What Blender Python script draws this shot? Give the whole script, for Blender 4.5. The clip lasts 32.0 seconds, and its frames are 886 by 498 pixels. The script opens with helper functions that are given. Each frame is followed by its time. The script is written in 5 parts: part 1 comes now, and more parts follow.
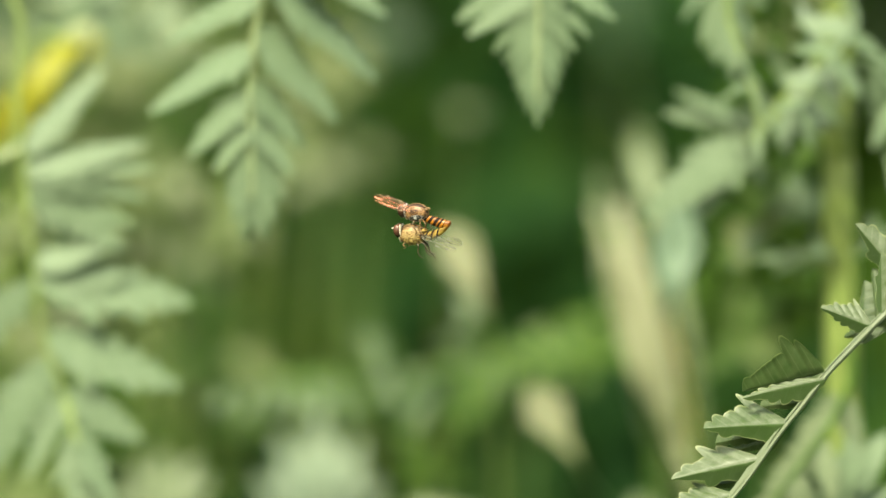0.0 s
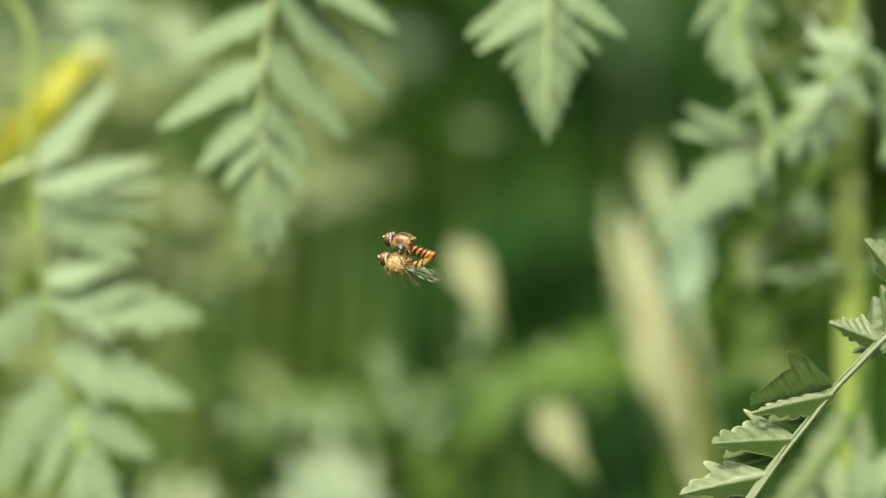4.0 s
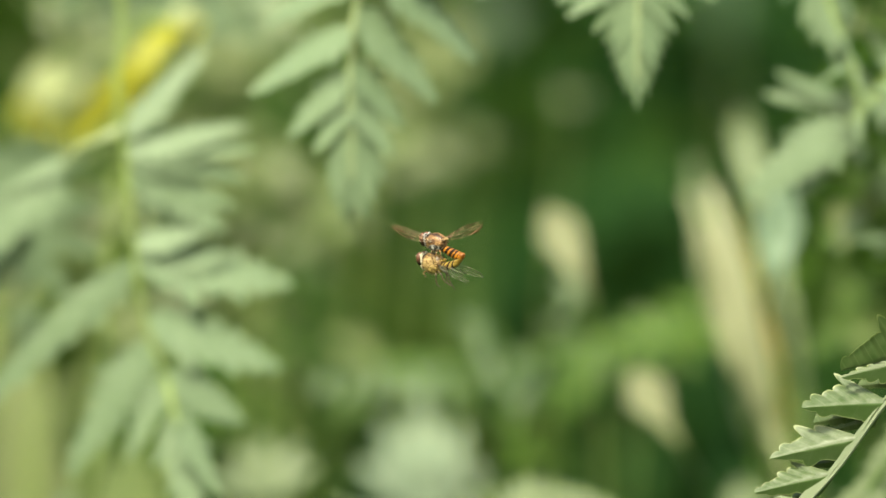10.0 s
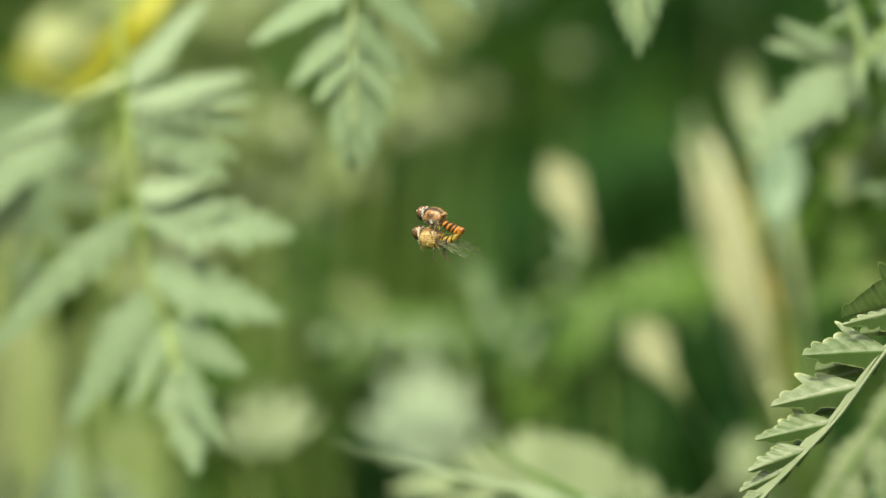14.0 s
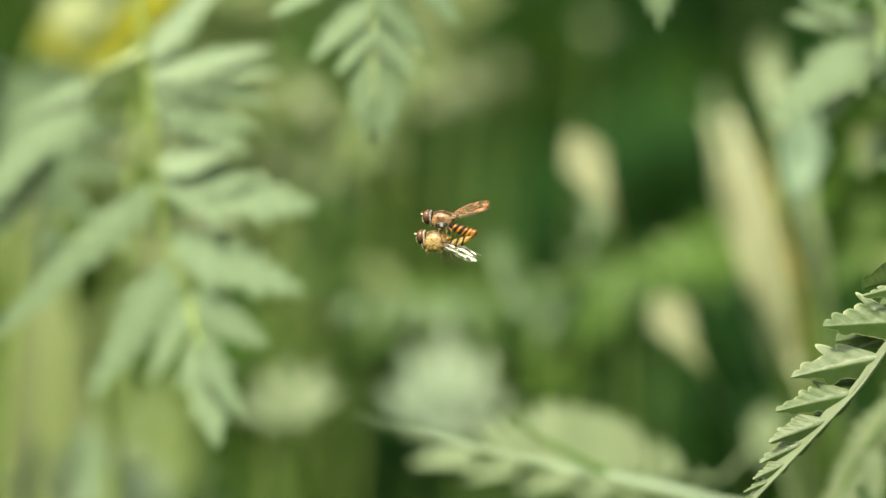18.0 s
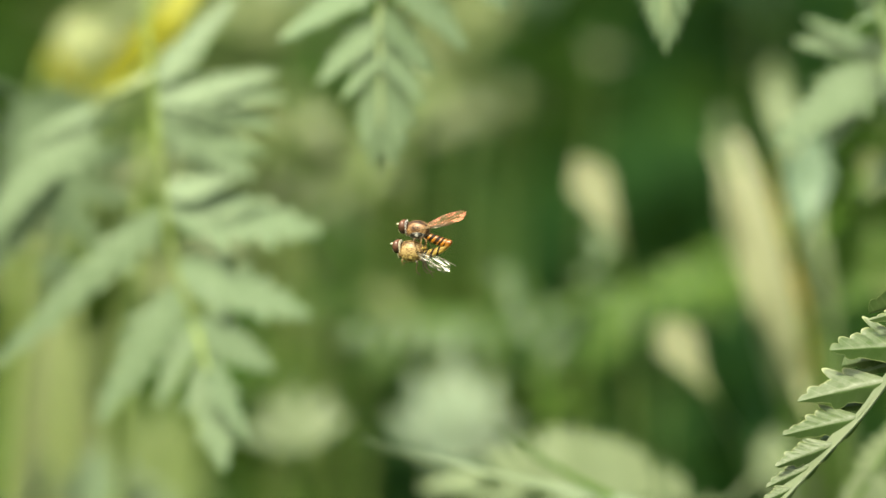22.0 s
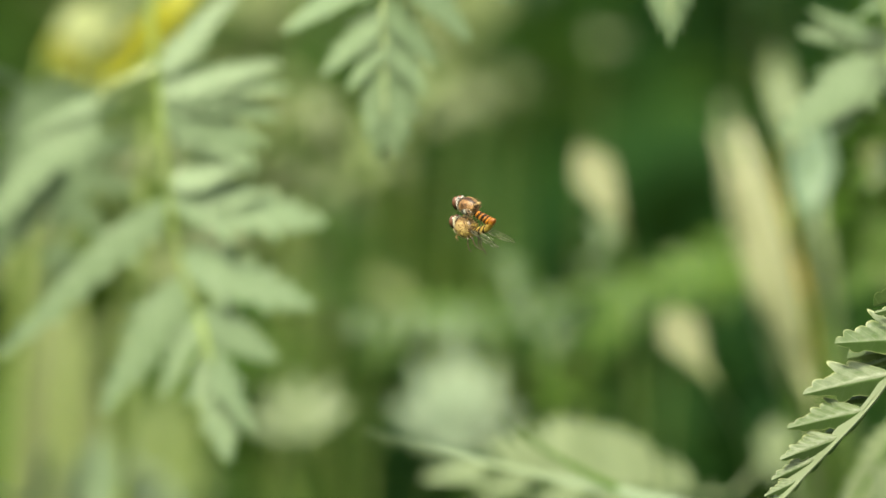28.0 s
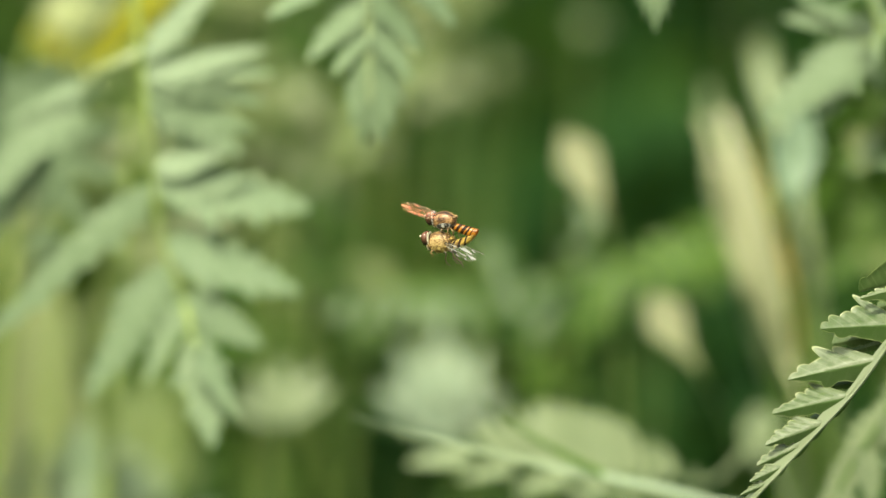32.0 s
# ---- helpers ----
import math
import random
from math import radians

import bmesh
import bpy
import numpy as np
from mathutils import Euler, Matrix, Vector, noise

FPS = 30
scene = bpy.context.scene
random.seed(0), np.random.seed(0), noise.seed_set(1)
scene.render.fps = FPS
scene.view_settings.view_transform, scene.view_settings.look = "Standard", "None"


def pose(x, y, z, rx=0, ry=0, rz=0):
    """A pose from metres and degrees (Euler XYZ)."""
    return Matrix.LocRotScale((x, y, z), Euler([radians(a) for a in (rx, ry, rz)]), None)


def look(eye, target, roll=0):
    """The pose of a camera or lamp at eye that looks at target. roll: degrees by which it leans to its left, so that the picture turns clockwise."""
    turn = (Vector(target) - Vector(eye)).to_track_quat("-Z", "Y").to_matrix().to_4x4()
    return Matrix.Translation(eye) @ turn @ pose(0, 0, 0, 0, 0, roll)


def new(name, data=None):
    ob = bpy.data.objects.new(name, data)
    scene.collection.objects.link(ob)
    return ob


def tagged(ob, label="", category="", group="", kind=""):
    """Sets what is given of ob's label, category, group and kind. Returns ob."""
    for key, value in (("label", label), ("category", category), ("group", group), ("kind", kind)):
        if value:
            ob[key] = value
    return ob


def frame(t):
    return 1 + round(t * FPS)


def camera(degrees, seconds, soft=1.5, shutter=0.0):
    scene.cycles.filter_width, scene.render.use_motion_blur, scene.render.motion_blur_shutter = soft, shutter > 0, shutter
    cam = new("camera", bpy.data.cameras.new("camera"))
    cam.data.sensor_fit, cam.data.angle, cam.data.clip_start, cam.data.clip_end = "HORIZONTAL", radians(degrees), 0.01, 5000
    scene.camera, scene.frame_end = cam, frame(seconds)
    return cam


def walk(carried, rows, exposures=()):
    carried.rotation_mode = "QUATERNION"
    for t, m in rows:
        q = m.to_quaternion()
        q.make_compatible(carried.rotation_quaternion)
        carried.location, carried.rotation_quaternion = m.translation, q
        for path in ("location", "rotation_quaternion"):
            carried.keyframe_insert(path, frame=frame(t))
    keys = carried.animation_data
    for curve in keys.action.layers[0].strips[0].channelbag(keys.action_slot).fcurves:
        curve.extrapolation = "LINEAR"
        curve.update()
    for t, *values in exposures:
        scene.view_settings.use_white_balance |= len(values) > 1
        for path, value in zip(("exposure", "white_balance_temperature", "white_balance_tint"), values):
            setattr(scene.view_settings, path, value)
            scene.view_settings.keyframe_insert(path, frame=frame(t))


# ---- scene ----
# ---- camera and its walk ----
EXPOSURE = 1.08
PATH = [
    (0, -0.00720, 0.61012, 0.2261, -1.0493), (0.5, -0.00657, 0.60988, 0.2850, -0.9191), (1, -0.00596, 0.60963, 0.2591, -0.8705),
    (1.5, -0.00538, 0.60939, 0.2230, -0.7712), (2, -0.00483, 0.60915, 0.3064, -0.6633), (2.5, -0.00433, 0.60891, 0.3277, -0.7395),
    (3, -0.00389, 0.60869, 0.3843, -0.6864), (3.5, -0.00351, 0.60848, 0.4197, -0.8080), (5.5, -0.00233, 0.60782, 0.5293, -0.4057),
    (6, -0.00217, 0.60771, 0.5566, -0.2412), (6.5, -0.00211, 0.60762, 0.5651, -0.3225), (7, -0.00209, 0.60749, 0.4495, -0.3922),
    (7.5, -0.00205, 0.60728, 0.2706, -0.3912), (8, -0.00199, 0.60694, 0.3600, -0.1681), (8.5, -0.00188, 0.60647, 0.3411, -0.2528),
    (9, -0.00172, 0.60587, 0.1930, -0.1155), (9.5, -0.00154, 0.60517, 0.2536, 0.0582), (10, -0.00132, 0.60441, 0.3191, 0.0756),
    (10.5, -0.00109, 0.60361, 0.1991, 0.0966), (11, -0.00087, 0.60278, 0.1989, 0.1631), (11.5, -0.00064, 0.60198, 0.2468, -0.0094),
    (12, -0.00041, 0.60122, 0.2865, -0.0908), (12.5, -0.00020, 0.60056, 0.2168, 0.0233), (13, -0.00000, 0.60000, -0.0000, 0.0000),
    (13.5, 0.00017, 0.59952, 0.0717, 0.0305), (14, 0.00033, 0.59909, 0.1207, 0.1616), (14.5, 0.00051, 0.59866, 0.1822, 0.2009),
    (16.5, 0.00149, 0.59684, 0.2511, 0.1834), (17, 0.00174, 0.59642, 0.2083, 0.2873), (17.5, 0.00197, 0.59603, 0.1236, 0.2479),
    (18, 0.00219, 0.59566, 0.0354, 0.4262), (18.5, 0.00242, 0.59530, 0.0099, 0.5945), (19, 0.00264, 0.59497, 0.0361, 0.6081),
    (19.5, 0.00285, 0.59468, 0.0564, 0.7858), (20, 0.00303, 0.59445, 0.0563, 0.7208), (20.5, 0.00315, 0.59427, 0.3072, 0.5944),
    (21, 0.00321, 0.59418, 0.3923, 0.4693), (21.5, 0.00320, 0.59416, 0.2717, 0.4696), (22, 0.00311, 0.59421, 0.3113, 0.5271),
    (22.5, 0.00297, 0.59437, 0.3319, 0.5690), (23, 0.00279, 0.59465, 0.1928, 0.5445), (23.5, 0.00262, 0.59503, 0.1299, 0.4638),
    (24, 0.00244, 0.59549, 0.0848, 0.4912), (24.5, 0.00224, 0.59601, 0.0963, 0.5641), (25, 0.00202, 0.59654, 0.1173, 0.4721),
    (25.5, 0.00176, 0.59705, 0.0469, 0.5014), (27.5, 0.00060, 0.59888, -0.0141, 0.4609), (28, 0.00033, 0.59923, 0.0119, 0.4381),
    (28.5, 0.00012, 0.59946, 0.0071, 0.4345), (29, -0.00007, 0.59959, -0.0024, 0.3660), (29.5, -0.00024, 0.59963, 0.0103, 0.3021),
    (30, -0.00040, 0.59959, 0.1087, 0.3839), (30.5, -0.00056, 0.59951, 0.1467, 0.3692), (31, -0.00073, 0.59937, -0.0001, 0.3945),
    (31.5, -0.00091, 0.59921, -0.0855, 0.4048), (32, -0.00110, 0.59902, -0.1042, 0.2431)]
cam = camera(7.63, 32.0, soft=1.45)
cam.data.dof.use_dof = True
cam.data.dof.focus_distance = 1.2
cam.data.dof.aperture_fstop = 5.8
walk(cam, [(t, pose(x, 0.0, z, 90 + rx, 0, rz)) for t, x, z, rx, rz in PATH],
     exposures=[(0, EXPOSURE, 7000, -3), (32, EXPOSURE, 7000, -3)])

# ---- world and sun ----
SUN_DIR = Vector((-0.22, -0.66, 0.74)).normalized()
world = bpy.data.worlds.new("world")
scene.world = world
world.use_nodes = True
wn, wl = world.node_tree.nodes, world.node_tree.links
sky = wn.new("ShaderNodeTexSky")
sky.sky_type = 'NISHITA'
sky.sun_disc = False
sky.air_density, sky.dust_density, sky.ozone_density = 0.9, 5.0, 0.4
sky.sun_elevation = math.asin(SUN_DIR.z)
sky.sun_rotation = math.atan2(SUN_DIR.x, SUN_DIR.y)
wl.new(sky.outputs[0], wn["Background"].inputs[0])
wn["Background"].inputs[1].default_value = 0.15
sun_data = bpy.data.lights.new("sun", 'SUN')
sun_data.energy = 2.5
sun_data.angle = radians(0.53)
sun_data.color = (1.0, 0.95, 0.84)
sun = new("sun", sun_data)
sun.matrix_world = look(SUN_DIR * 5.0, (0, 0, 0))


# ---- materials ----
def node_material(name):
    m = bpy.data.materials.new(name)
    m.use_nodes = True
    return m, m.node_tree.nodes, m.node_tree.links


def ramp(nodes, links, source, stops):
    r = nodes.new("ShaderNodeValToRGB")
    links.new(source, r.inputs[0])
    while len(r.color_ramp.elements) < len(stops):
        r.color_ramp.elements.new(0.5)
    for e, (p, c) in zip(r.color_ramp.elements, stops):
        e.position, e.color = p, (*c, 1)
    return r.outputs[0]


def math_node(nodes, links, op, a, b=None, c=None):
    n = nodes.new("ShaderNodeMath")
    n.operation = op
    for i, v in enumerate((a, b, c)):
        if v is None:
            continue
        if isinstance(v, (int, float)):
            n.inputs[i].default_value = v
        else:
            links.new(v, n.inputs[i])
    return n.outputs[0]


def mix_color(nodes, links, fac, a, b, kind='MIX'):
    n = nodes.new("ShaderNodeMix")
    n.data_type, n.blend_type = 'RGBA', kind
    for i, v in ((0, fac), (6, a), (7, b)):
        if isinstance(v, (int, float)):
            n.inputs[i].default_value = v
        elif isinstance(v, tuple):
            n.inputs[i].default_value = (*v, 1)
        else:
            links.new(v, n.inputs[i])
    return n.outputs[2]


def leaf_material(name, dark, light, thin, through_light=0.3, rough=0.42, veins=0.0, island=False, spots=0.35, sheen=0.15, gloss=0.4, grain=90, relief=0.0002, tiny=1400, slant=0.9, rim=None, span=(0.2, 0.85), under=None):
    """A leaf blade: mottled, with pale veins along its UVs, soft gloss and light that shines through."""
    m, n, l = node_material(name)
    b = n["Principled BSDF"]
    tc = n.new("ShaderNodeTexCoord")
    big = n.new("ShaderNodeTexNoise")
    big.inputs["Scale"].default_value, big.inputs["Detail"].default_value = grain, 4
    l.new(tc.outputs["Object"], big.inputs["Vector"])
    fine = n.new("ShaderNodeTexNoise")
    fine.inputs["Scale"].default_value, fine.inputs["Detail"].default_value = tiny, 3
    l.new(tc.outputs["Object"], fine.inputs["Vector"])
    if island:
        src = n.new("ShaderNodeNewGeometry").outputs["Random Per Island"]
    else:
        src = n.new("ShaderNodeObjectInfo").outputs["Random"]
    v = math_node(n, l, 'MULTIPLY_ADD', src, 0.55 if island else 0.25, math_node(n, l, 'MULTIPLY_ADD', big.outputs[0], 0.6, 0.0 if island else 0.16))
    col = ramp(n, l, v, [(span[0], dark), (span[1], light)])
    col = mix_color(n, l, math_node(n, l, 'MULTIPLY', fine.outputs[0], spots), col, tuple(0.45 * c for c in dark), 'MIX')
    height = fine.outputs[0]
    if veins > 0:
        uv = n.new("ShaderNodeUVMap")
        sep = n.new("ShaderNodeSeparateXYZ")
        l.new(uv.outputs[0], sep.inputs[0])
        across = math_node(n, l, 'ABSOLUTE', sep.outputs[1])
        run = math_node(n, l, 'SUBTRACT', sep.outputs[0], math_node(n, l, 'MULTIPLY', across, slant))
        saw = math_node(n, l, 'PINGPONG', run, 0.5)
        side = math_node(n, l, 'LESS_THAN', saw, 0.045)
        mid = math_node(n, l, 'LESS_THAN', across, 0.045)
        mask = math_node(n, l, 'MAXIMUM', side, mid)
        col = mix_color(n, l, math_node(n, l, 'MULTIPLY', mask, veins), col, tuple(min(1, 1.5 * c + 0.03) for c in light))
        height = math_node(n, l, 'SUBTRACT', math_node(n, l, 'MULTIPLY', fine.outputs[0], 0.35), mask)
        # under: dark tint that puts shade into the folded-down half
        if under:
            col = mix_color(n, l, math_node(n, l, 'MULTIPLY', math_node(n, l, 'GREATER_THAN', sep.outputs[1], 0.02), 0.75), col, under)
        if rim:
            edge = math_node(n, l, 'MULTIPLY', math_node(n, l, 'SUBTRACT', across, 0.93), 14.0)
            edge = math_node(n, l, 'MINIMUM', math_node(n, l, 'MAXIMUM', edge, 0.0), 0.8)
            col = mix_color(n, l, edge, col, rim)
    bump = n.new("ShaderNodeBump")
    bump.inputs["Strength"].default_value, bump.inputs["Distance"].default_value = 0.35, relief
    l.new(height, bump.inputs["Height"])
    l.new(bump.outputs[0], b.inputs["Normal"])
    l.new(col, b.inputs["Base Color"])
    b.inputs["Roughness"].default_value = rough
    b.inputs["Sheen Weight"].default_value = sheen
    b.inputs["Sheen Tint"].default_value = (0.75, 0.9, 0.6, 1)
    b.inputs["Specular IOR Level"].default_value = gloss
    t = n.new("ShaderNodeBsdfTranslucent")
    t.inputs[0].default_value = (*thin, 1)
    mx = n.new("ShaderNodeMixShader")
    mx.inputs[0].default_value = through_light
    l.new(b.outputs[0], mx.inputs[1])
    l.new(t.outputs[0], mx.inputs[2])
    l.new(mx.outputs[0], n["Material Output"].inputs[0])
    return m


def body_material(name, dark, light, scale=2500, rough=0.4, metal=0.0, sheen=0.0, along=1.0, gloss=0.5):
    m, n, l = node_material(name)
    b = n["Principled BSDF"]
    tc = n.new("ShaderNodeTexCoord")
    tex = n.new("ShaderNodeTexNoise")
    tex.inputs["Scale"].default_value, tex.inputs["Detail"].default_value = scale, 4
    squeeze = n.new("ShaderNodeMapping")
    squeeze.inputs["Scale"].default_value = (along, 1.0, 1.0)
    l.new(tc.outputs["Object"], squeeze.inputs["Vector"])
    l.new(squeeze.outputs[0], tex.inputs["Vector"])
    l.new(ramp(n, l, tex.outputs[0], [(0.42, dark), (0.58, light)]), b.inputs["Base Color"])
    bump = n.new("ShaderNodeBump")
    bump.inputs["Strength"].default_value, bump.inputs["Distance"].default_value = 0.4, 0.00008
    l.new(tex.outputs[0], bump.inputs["Height"])
    l.new(bump.outputs[0], b.inputs["Normal"])
    b.inputs["Roughness"].default_value, b.inputs["Metallic"].default_value = rough, metal
    b.inputs["Specular IOR Level"].default_value = gloss
    b.inputs["Sheen Weight"].default_value = sheen
    return m


def wing_material(name, tint, clear, rough, patchy=0.16, gain=1.7):
    """Thin wing skin: mostly clear, with pleats that give a coloured metallic sheen."""
    m, n, l = node_material(name)
    b = n["Principled BSDF"]
    b.inputs["Base Color"].default_value = (*tint, 1)
    b.inputs["Roughness"].default_value = rough
    b.inputs["Metallic"].default_value = 0.85
    tc = n.new("ShaderNodeTexCoord")
    stretch = n.new("ShaderNodeMapping")
    stretch.inputs["Scale"].default_value = (1.0, 0.14, 1.0)
    l.new(tc.outputs["Object"], stretch.inputs["Vector"])
    tex = n.new("ShaderNodeTexNoise")
    tex.inputs["Scale"].default_value, tex.inputs["Detail"].default_value = 2600, 1
    l.new(stretch.outputs[0], tex.inputs["Vector"])
    bump = n.new("ShaderNodeBump")
    bump.inputs["Strength"].default_value, bump.inputs["Distance"].default_value = 0.8, 0.0003
    l.new(tex.outputs[0], bump.inputs["Height"])
    l.new(bump.outputs[0], b.inputs["Normal"])
    t = n.new("ShaderNodeBsdfTransparent")
    mx = n.new("ShaderNodeMixShader")
    fac = math_node(n, l, 'MULTIPLY_ADD', tex.outputs[0], -gain, clear + 0.5 * gain - 0.03)
    l.new(math_node(n, l, 'MINIMUM', math_node(n, l, 'MAXIMUM', fac, clear - patchy), 0.98), mx.inputs[0])
    l.new(b.outputs[0], mx.inputs[1])
    l.new(t.outputs[0], mx.inputs[2])
    l.new(mx.outputs[0], n["Material Output"].inputs[0])
    return m


# its under colour paints the shade of the folded-down leaflet halves
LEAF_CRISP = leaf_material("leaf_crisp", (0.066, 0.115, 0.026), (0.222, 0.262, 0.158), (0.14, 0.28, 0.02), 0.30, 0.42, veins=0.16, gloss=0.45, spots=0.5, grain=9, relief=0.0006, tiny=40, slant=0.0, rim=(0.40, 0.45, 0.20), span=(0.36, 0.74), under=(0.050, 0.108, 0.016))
# darker copy of the crisp leaf, with the shade put into its colour
LEAF_CRISP_SHADED = leaf_material("leaf_crisp_shaded", (0.035, 0.078, 0.012), (0.135, 0.185, 0.068), (0.12, 0.27, 0.02), 0.34, 0.42, veins=0.2, gloss=0.4, grain=8, tiny=55, relief=0.0006, slant=0.0, rim=(0.30, 0.38, 0.12), span=(0.36, 0.76), spots=0.45)
LEAF_PALE = leaf_material("leaf_pale", (0.130, 0.198, 0.096), (0.206, 0.284, 0.160), (0.19, 0.30, 0.10), 0.28, 0.5, veins=0.14, spots=0.25, grain=5, tiny=60)
LEAF_MID = leaf_material("leaf_mid", (0.058, 0.135, 0.012), (0.110, 0.195, 0.026), (0.15, 0.30, 0.01), 0.3, 0.5, sheen=0)
LEAF_WHITE = leaf_material("leaf_white", (0.26, 0.35, 0.225), (0.37, 0.46, 0.32), (0.2, 0.3, 0.12), 0.25, 0.45, spots=0.2, grain=5, tiny=60)
BLADE_STRAW = leaf_material("blade_straw", (0.254, 0.275, 0.148), (0.364, 0.375, 0.228), (0.3, 0.3, 0.1), 0.25, 0.55, spots=0.3)
LEAF_SOFT = leaf_material("leaf_soft", (0.112, 0.148, 0.054), (0.225, 0.262, 0.118), (0.2, 0.28, 0.08), 0.3, 0.55, island=True, sheen=0, gloss=0.2)
# the sun falls on these leaves; their shade is in the dim colour
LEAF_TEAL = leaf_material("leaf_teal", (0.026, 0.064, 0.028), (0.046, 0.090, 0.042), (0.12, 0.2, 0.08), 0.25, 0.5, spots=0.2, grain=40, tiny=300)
OCHRE = leaf_material("dry_ochre", (0.26, 0.21, 0.03), (0.36, 0.29, 0.06), (0.4, 0.3, 0.04), 0.25, 0.6)
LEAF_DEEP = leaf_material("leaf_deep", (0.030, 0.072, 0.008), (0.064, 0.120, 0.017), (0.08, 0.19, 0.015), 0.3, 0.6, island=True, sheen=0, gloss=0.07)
LEAF_OLIVE = leaf_material("leaf_olive", (0.046, 0.12, 0.02), (0.118, 0.205, 0.05), (0.2, 0.28, 0.06), 0.3, 0.55, island=True, sheen=0, gloss=0.2)
LEAF_BLUE = leaf_material("leaf_blue", (0.17, 0.26, 0.165), (0.24, 0.34, 0.24), (0.17, 0.28, 0.12), 0.25, 0.5, spots=0.2, grain=5, tiny=60)
BLADE_OLIVE = leaf_material("blade_olive", (0.125, 0.160, 0.058), (0.195, 0.232, 0.098), (0.28, 0.30, 0.08), 0.25, 0.55, spots=0.3, grain=40, tiny=500)
LEAF_CREAM = leaf_material("leaf_cream", (0.182, 0.243, 0.118), (0.274, 0.334, 0.188), (0.22, 0.30, 0.10), 0.25, 0.5, spots=0.2, grain=5, tiny=60)
# very dark leaf green: the shade of the gaps is in this colour
LEAF_PAINTED_SHADE = leaf_material("leaf_painted_shade", (0.012, 0.042, 0.010), (0.026, 0.069, 0.017), (0.05, 0.13, 0.02), 0.25, 0.6, island=True, sheen=0, gloss=0.05)
STEM = leaf_material("stem_green", (0.18, 0.26, 0.05), (0.27, 0.35, 0.10), (0.2, 0.3, 0.06), 0.1, 0.45)
LEAF_LIME = leaf_material("leaf_lime", (0.14, 0.205, 0.058), (0.215, 0.285, 0.095), (0.24, 0.30, 0.06), 0.25, 0.5, spots=0.2, grain=5, tiny=60)
STEM_PALE = leaf_material("stem_pale", (0.27, 0.34, 0.15), (0.36, 0.43, 0.22), (0.2, 0.3, 0.06), 0.1, 0.45)
STEM_YELLOW = leaf_material("stem_yellow", (0.15, 0.215, 0.040), (0.235, 0.30, 0.072), (0.3, 0.3, 0.06), 0.1, 0.45)
PETAL = leaf_material("petal_yellow", (0.245, 0.25, 0.006), (0.35, 0.345, 0.014), (0.55, 0.53, 0.03), 0.2, 0.5)
DISC_CREAM = leaf_material("disc_cream", (0.27, 0.32, 0.13), (0.38, 0.42, 0.20), (0.5, 0.5, 0.2), 0.2, 0.6)
BLOSSOM = leaf_material("blossom_white", (0.27, 0.33, 0.17), (0.38, 0.43, 0.25), (0.4, 0.4, 0.3), 0.2, 0.6)
SOIL = body_material("soil", (0.03, 0.045, 0.012), (0.06, 0.10, 0.022), 40, 0.95)


# ---- mesh helpers ----
def plan(a, h, d):
    """A place at d metres from the camera's axis point: a and h are bearing and height, in 1/11760 rad."""
    return Vector((a * d / 11760, d, 0.6 + h * d / 11760))


def spot(x, y, d):
    return plan(x - 784, 441 - y, d)


def part(name, data, material, parent, label="", m=None):
    """Links a bmesh or mesh as one object under its parent, at the pose m in the parent's space."""
    if isinstance(data, bmesh.types.BMesh):
        me = bpy.data.meshes.new(name)
        data.to_mesh(me)
        data.free()
    else:
        me = data
    if material and not me.materials:
        me.materials.append(material)
    ob = new(name, me)
    if parent:
        ob.parent = parent
    if m is not None:
        ob.matrix_basis = m
    if label:
        tagged(ob, label)
    return ob


def smooth(me):
    me.polygons.foreach_set("use_smooth", [True] * len(me.polygons))
    return me


def spline(points, count):
    """Catmull-Rom through the points, sampled evenly in its parameter."""
    p = [Vector(q) for q in points]
    p = [2 * p[0] - p[1]] + p + [2 * p[-1] - p[-2]]
    out = []
    for i in range(count + 1):
        s = i / count * (len(p) - 3)
        k = min(int(s), len(p) - 4)
        t = s - k
        a, b, c, d = p[k:k + 4]
        out.append(0.5 * (2 * b + (c - a) * t + (2 * a - 5 * b + 4 * c - d) * t * t + (3 * b - a - 3 * c + d) * t ** 3))
    return out


def tube_mesh(name, pts, radius, sides=8, squash=1.0):
    """A tapered tube along pts; radius(s) with s from 0 to 1."""
    verts, faces = [], []
    n = len(pts)
    side = None
    for i, p in enumerate(pts):
        t = (pts[min(i + 1, n - 1)] - pts[max(i - 1, 0)]).normalized()
        if side is None:
            side = t.cross(Vector((0, 1, 0.2))).normalized()
        side = (side - t * side.dot(t)).normalized()
        up = t.cross(side)
        r = radius(i / (n - 1))
        for k in range(sides):
            a = 2 * math.pi * k / sides
            verts.append(p + side * (r * math.cos(a)) + up * (r * squash * math.sin(a)))
    for i in range(n - 1):
        for k in range(sides):
            a, b = i * sides + k, i * sides + (k + 1) % sides
            faces.append((a, b, b + sides, a + sides))
    faces.append(tuple(range(sides))[::-1])
    faces.append(tuple(range((n - 1) * sides, n * sides)))
    me = bpy.data.meshes.new(name)
    me.from_pydata([tuple(v) for v in verts], [], faces)
    return smooth(me)


def ball_mesh(name, rx, ry, rz, u=20, v=12, shape=None):
    bm = bmesh.new()
    bmesh.ops.create_uvsphere(bm, u_segments=u, v_segments=v, radius=1)
    for w in bm.verts:
        co = w.co.copy()
        w.co = Vector((co.x * rx, co.y * ry, co.z * rz))
        if shape:
            w.co = shape(w.co)
    me = bpy.data.meshes.new(name)
    bm.to_mesh(me)
    bm.free()
    return smooth(me)


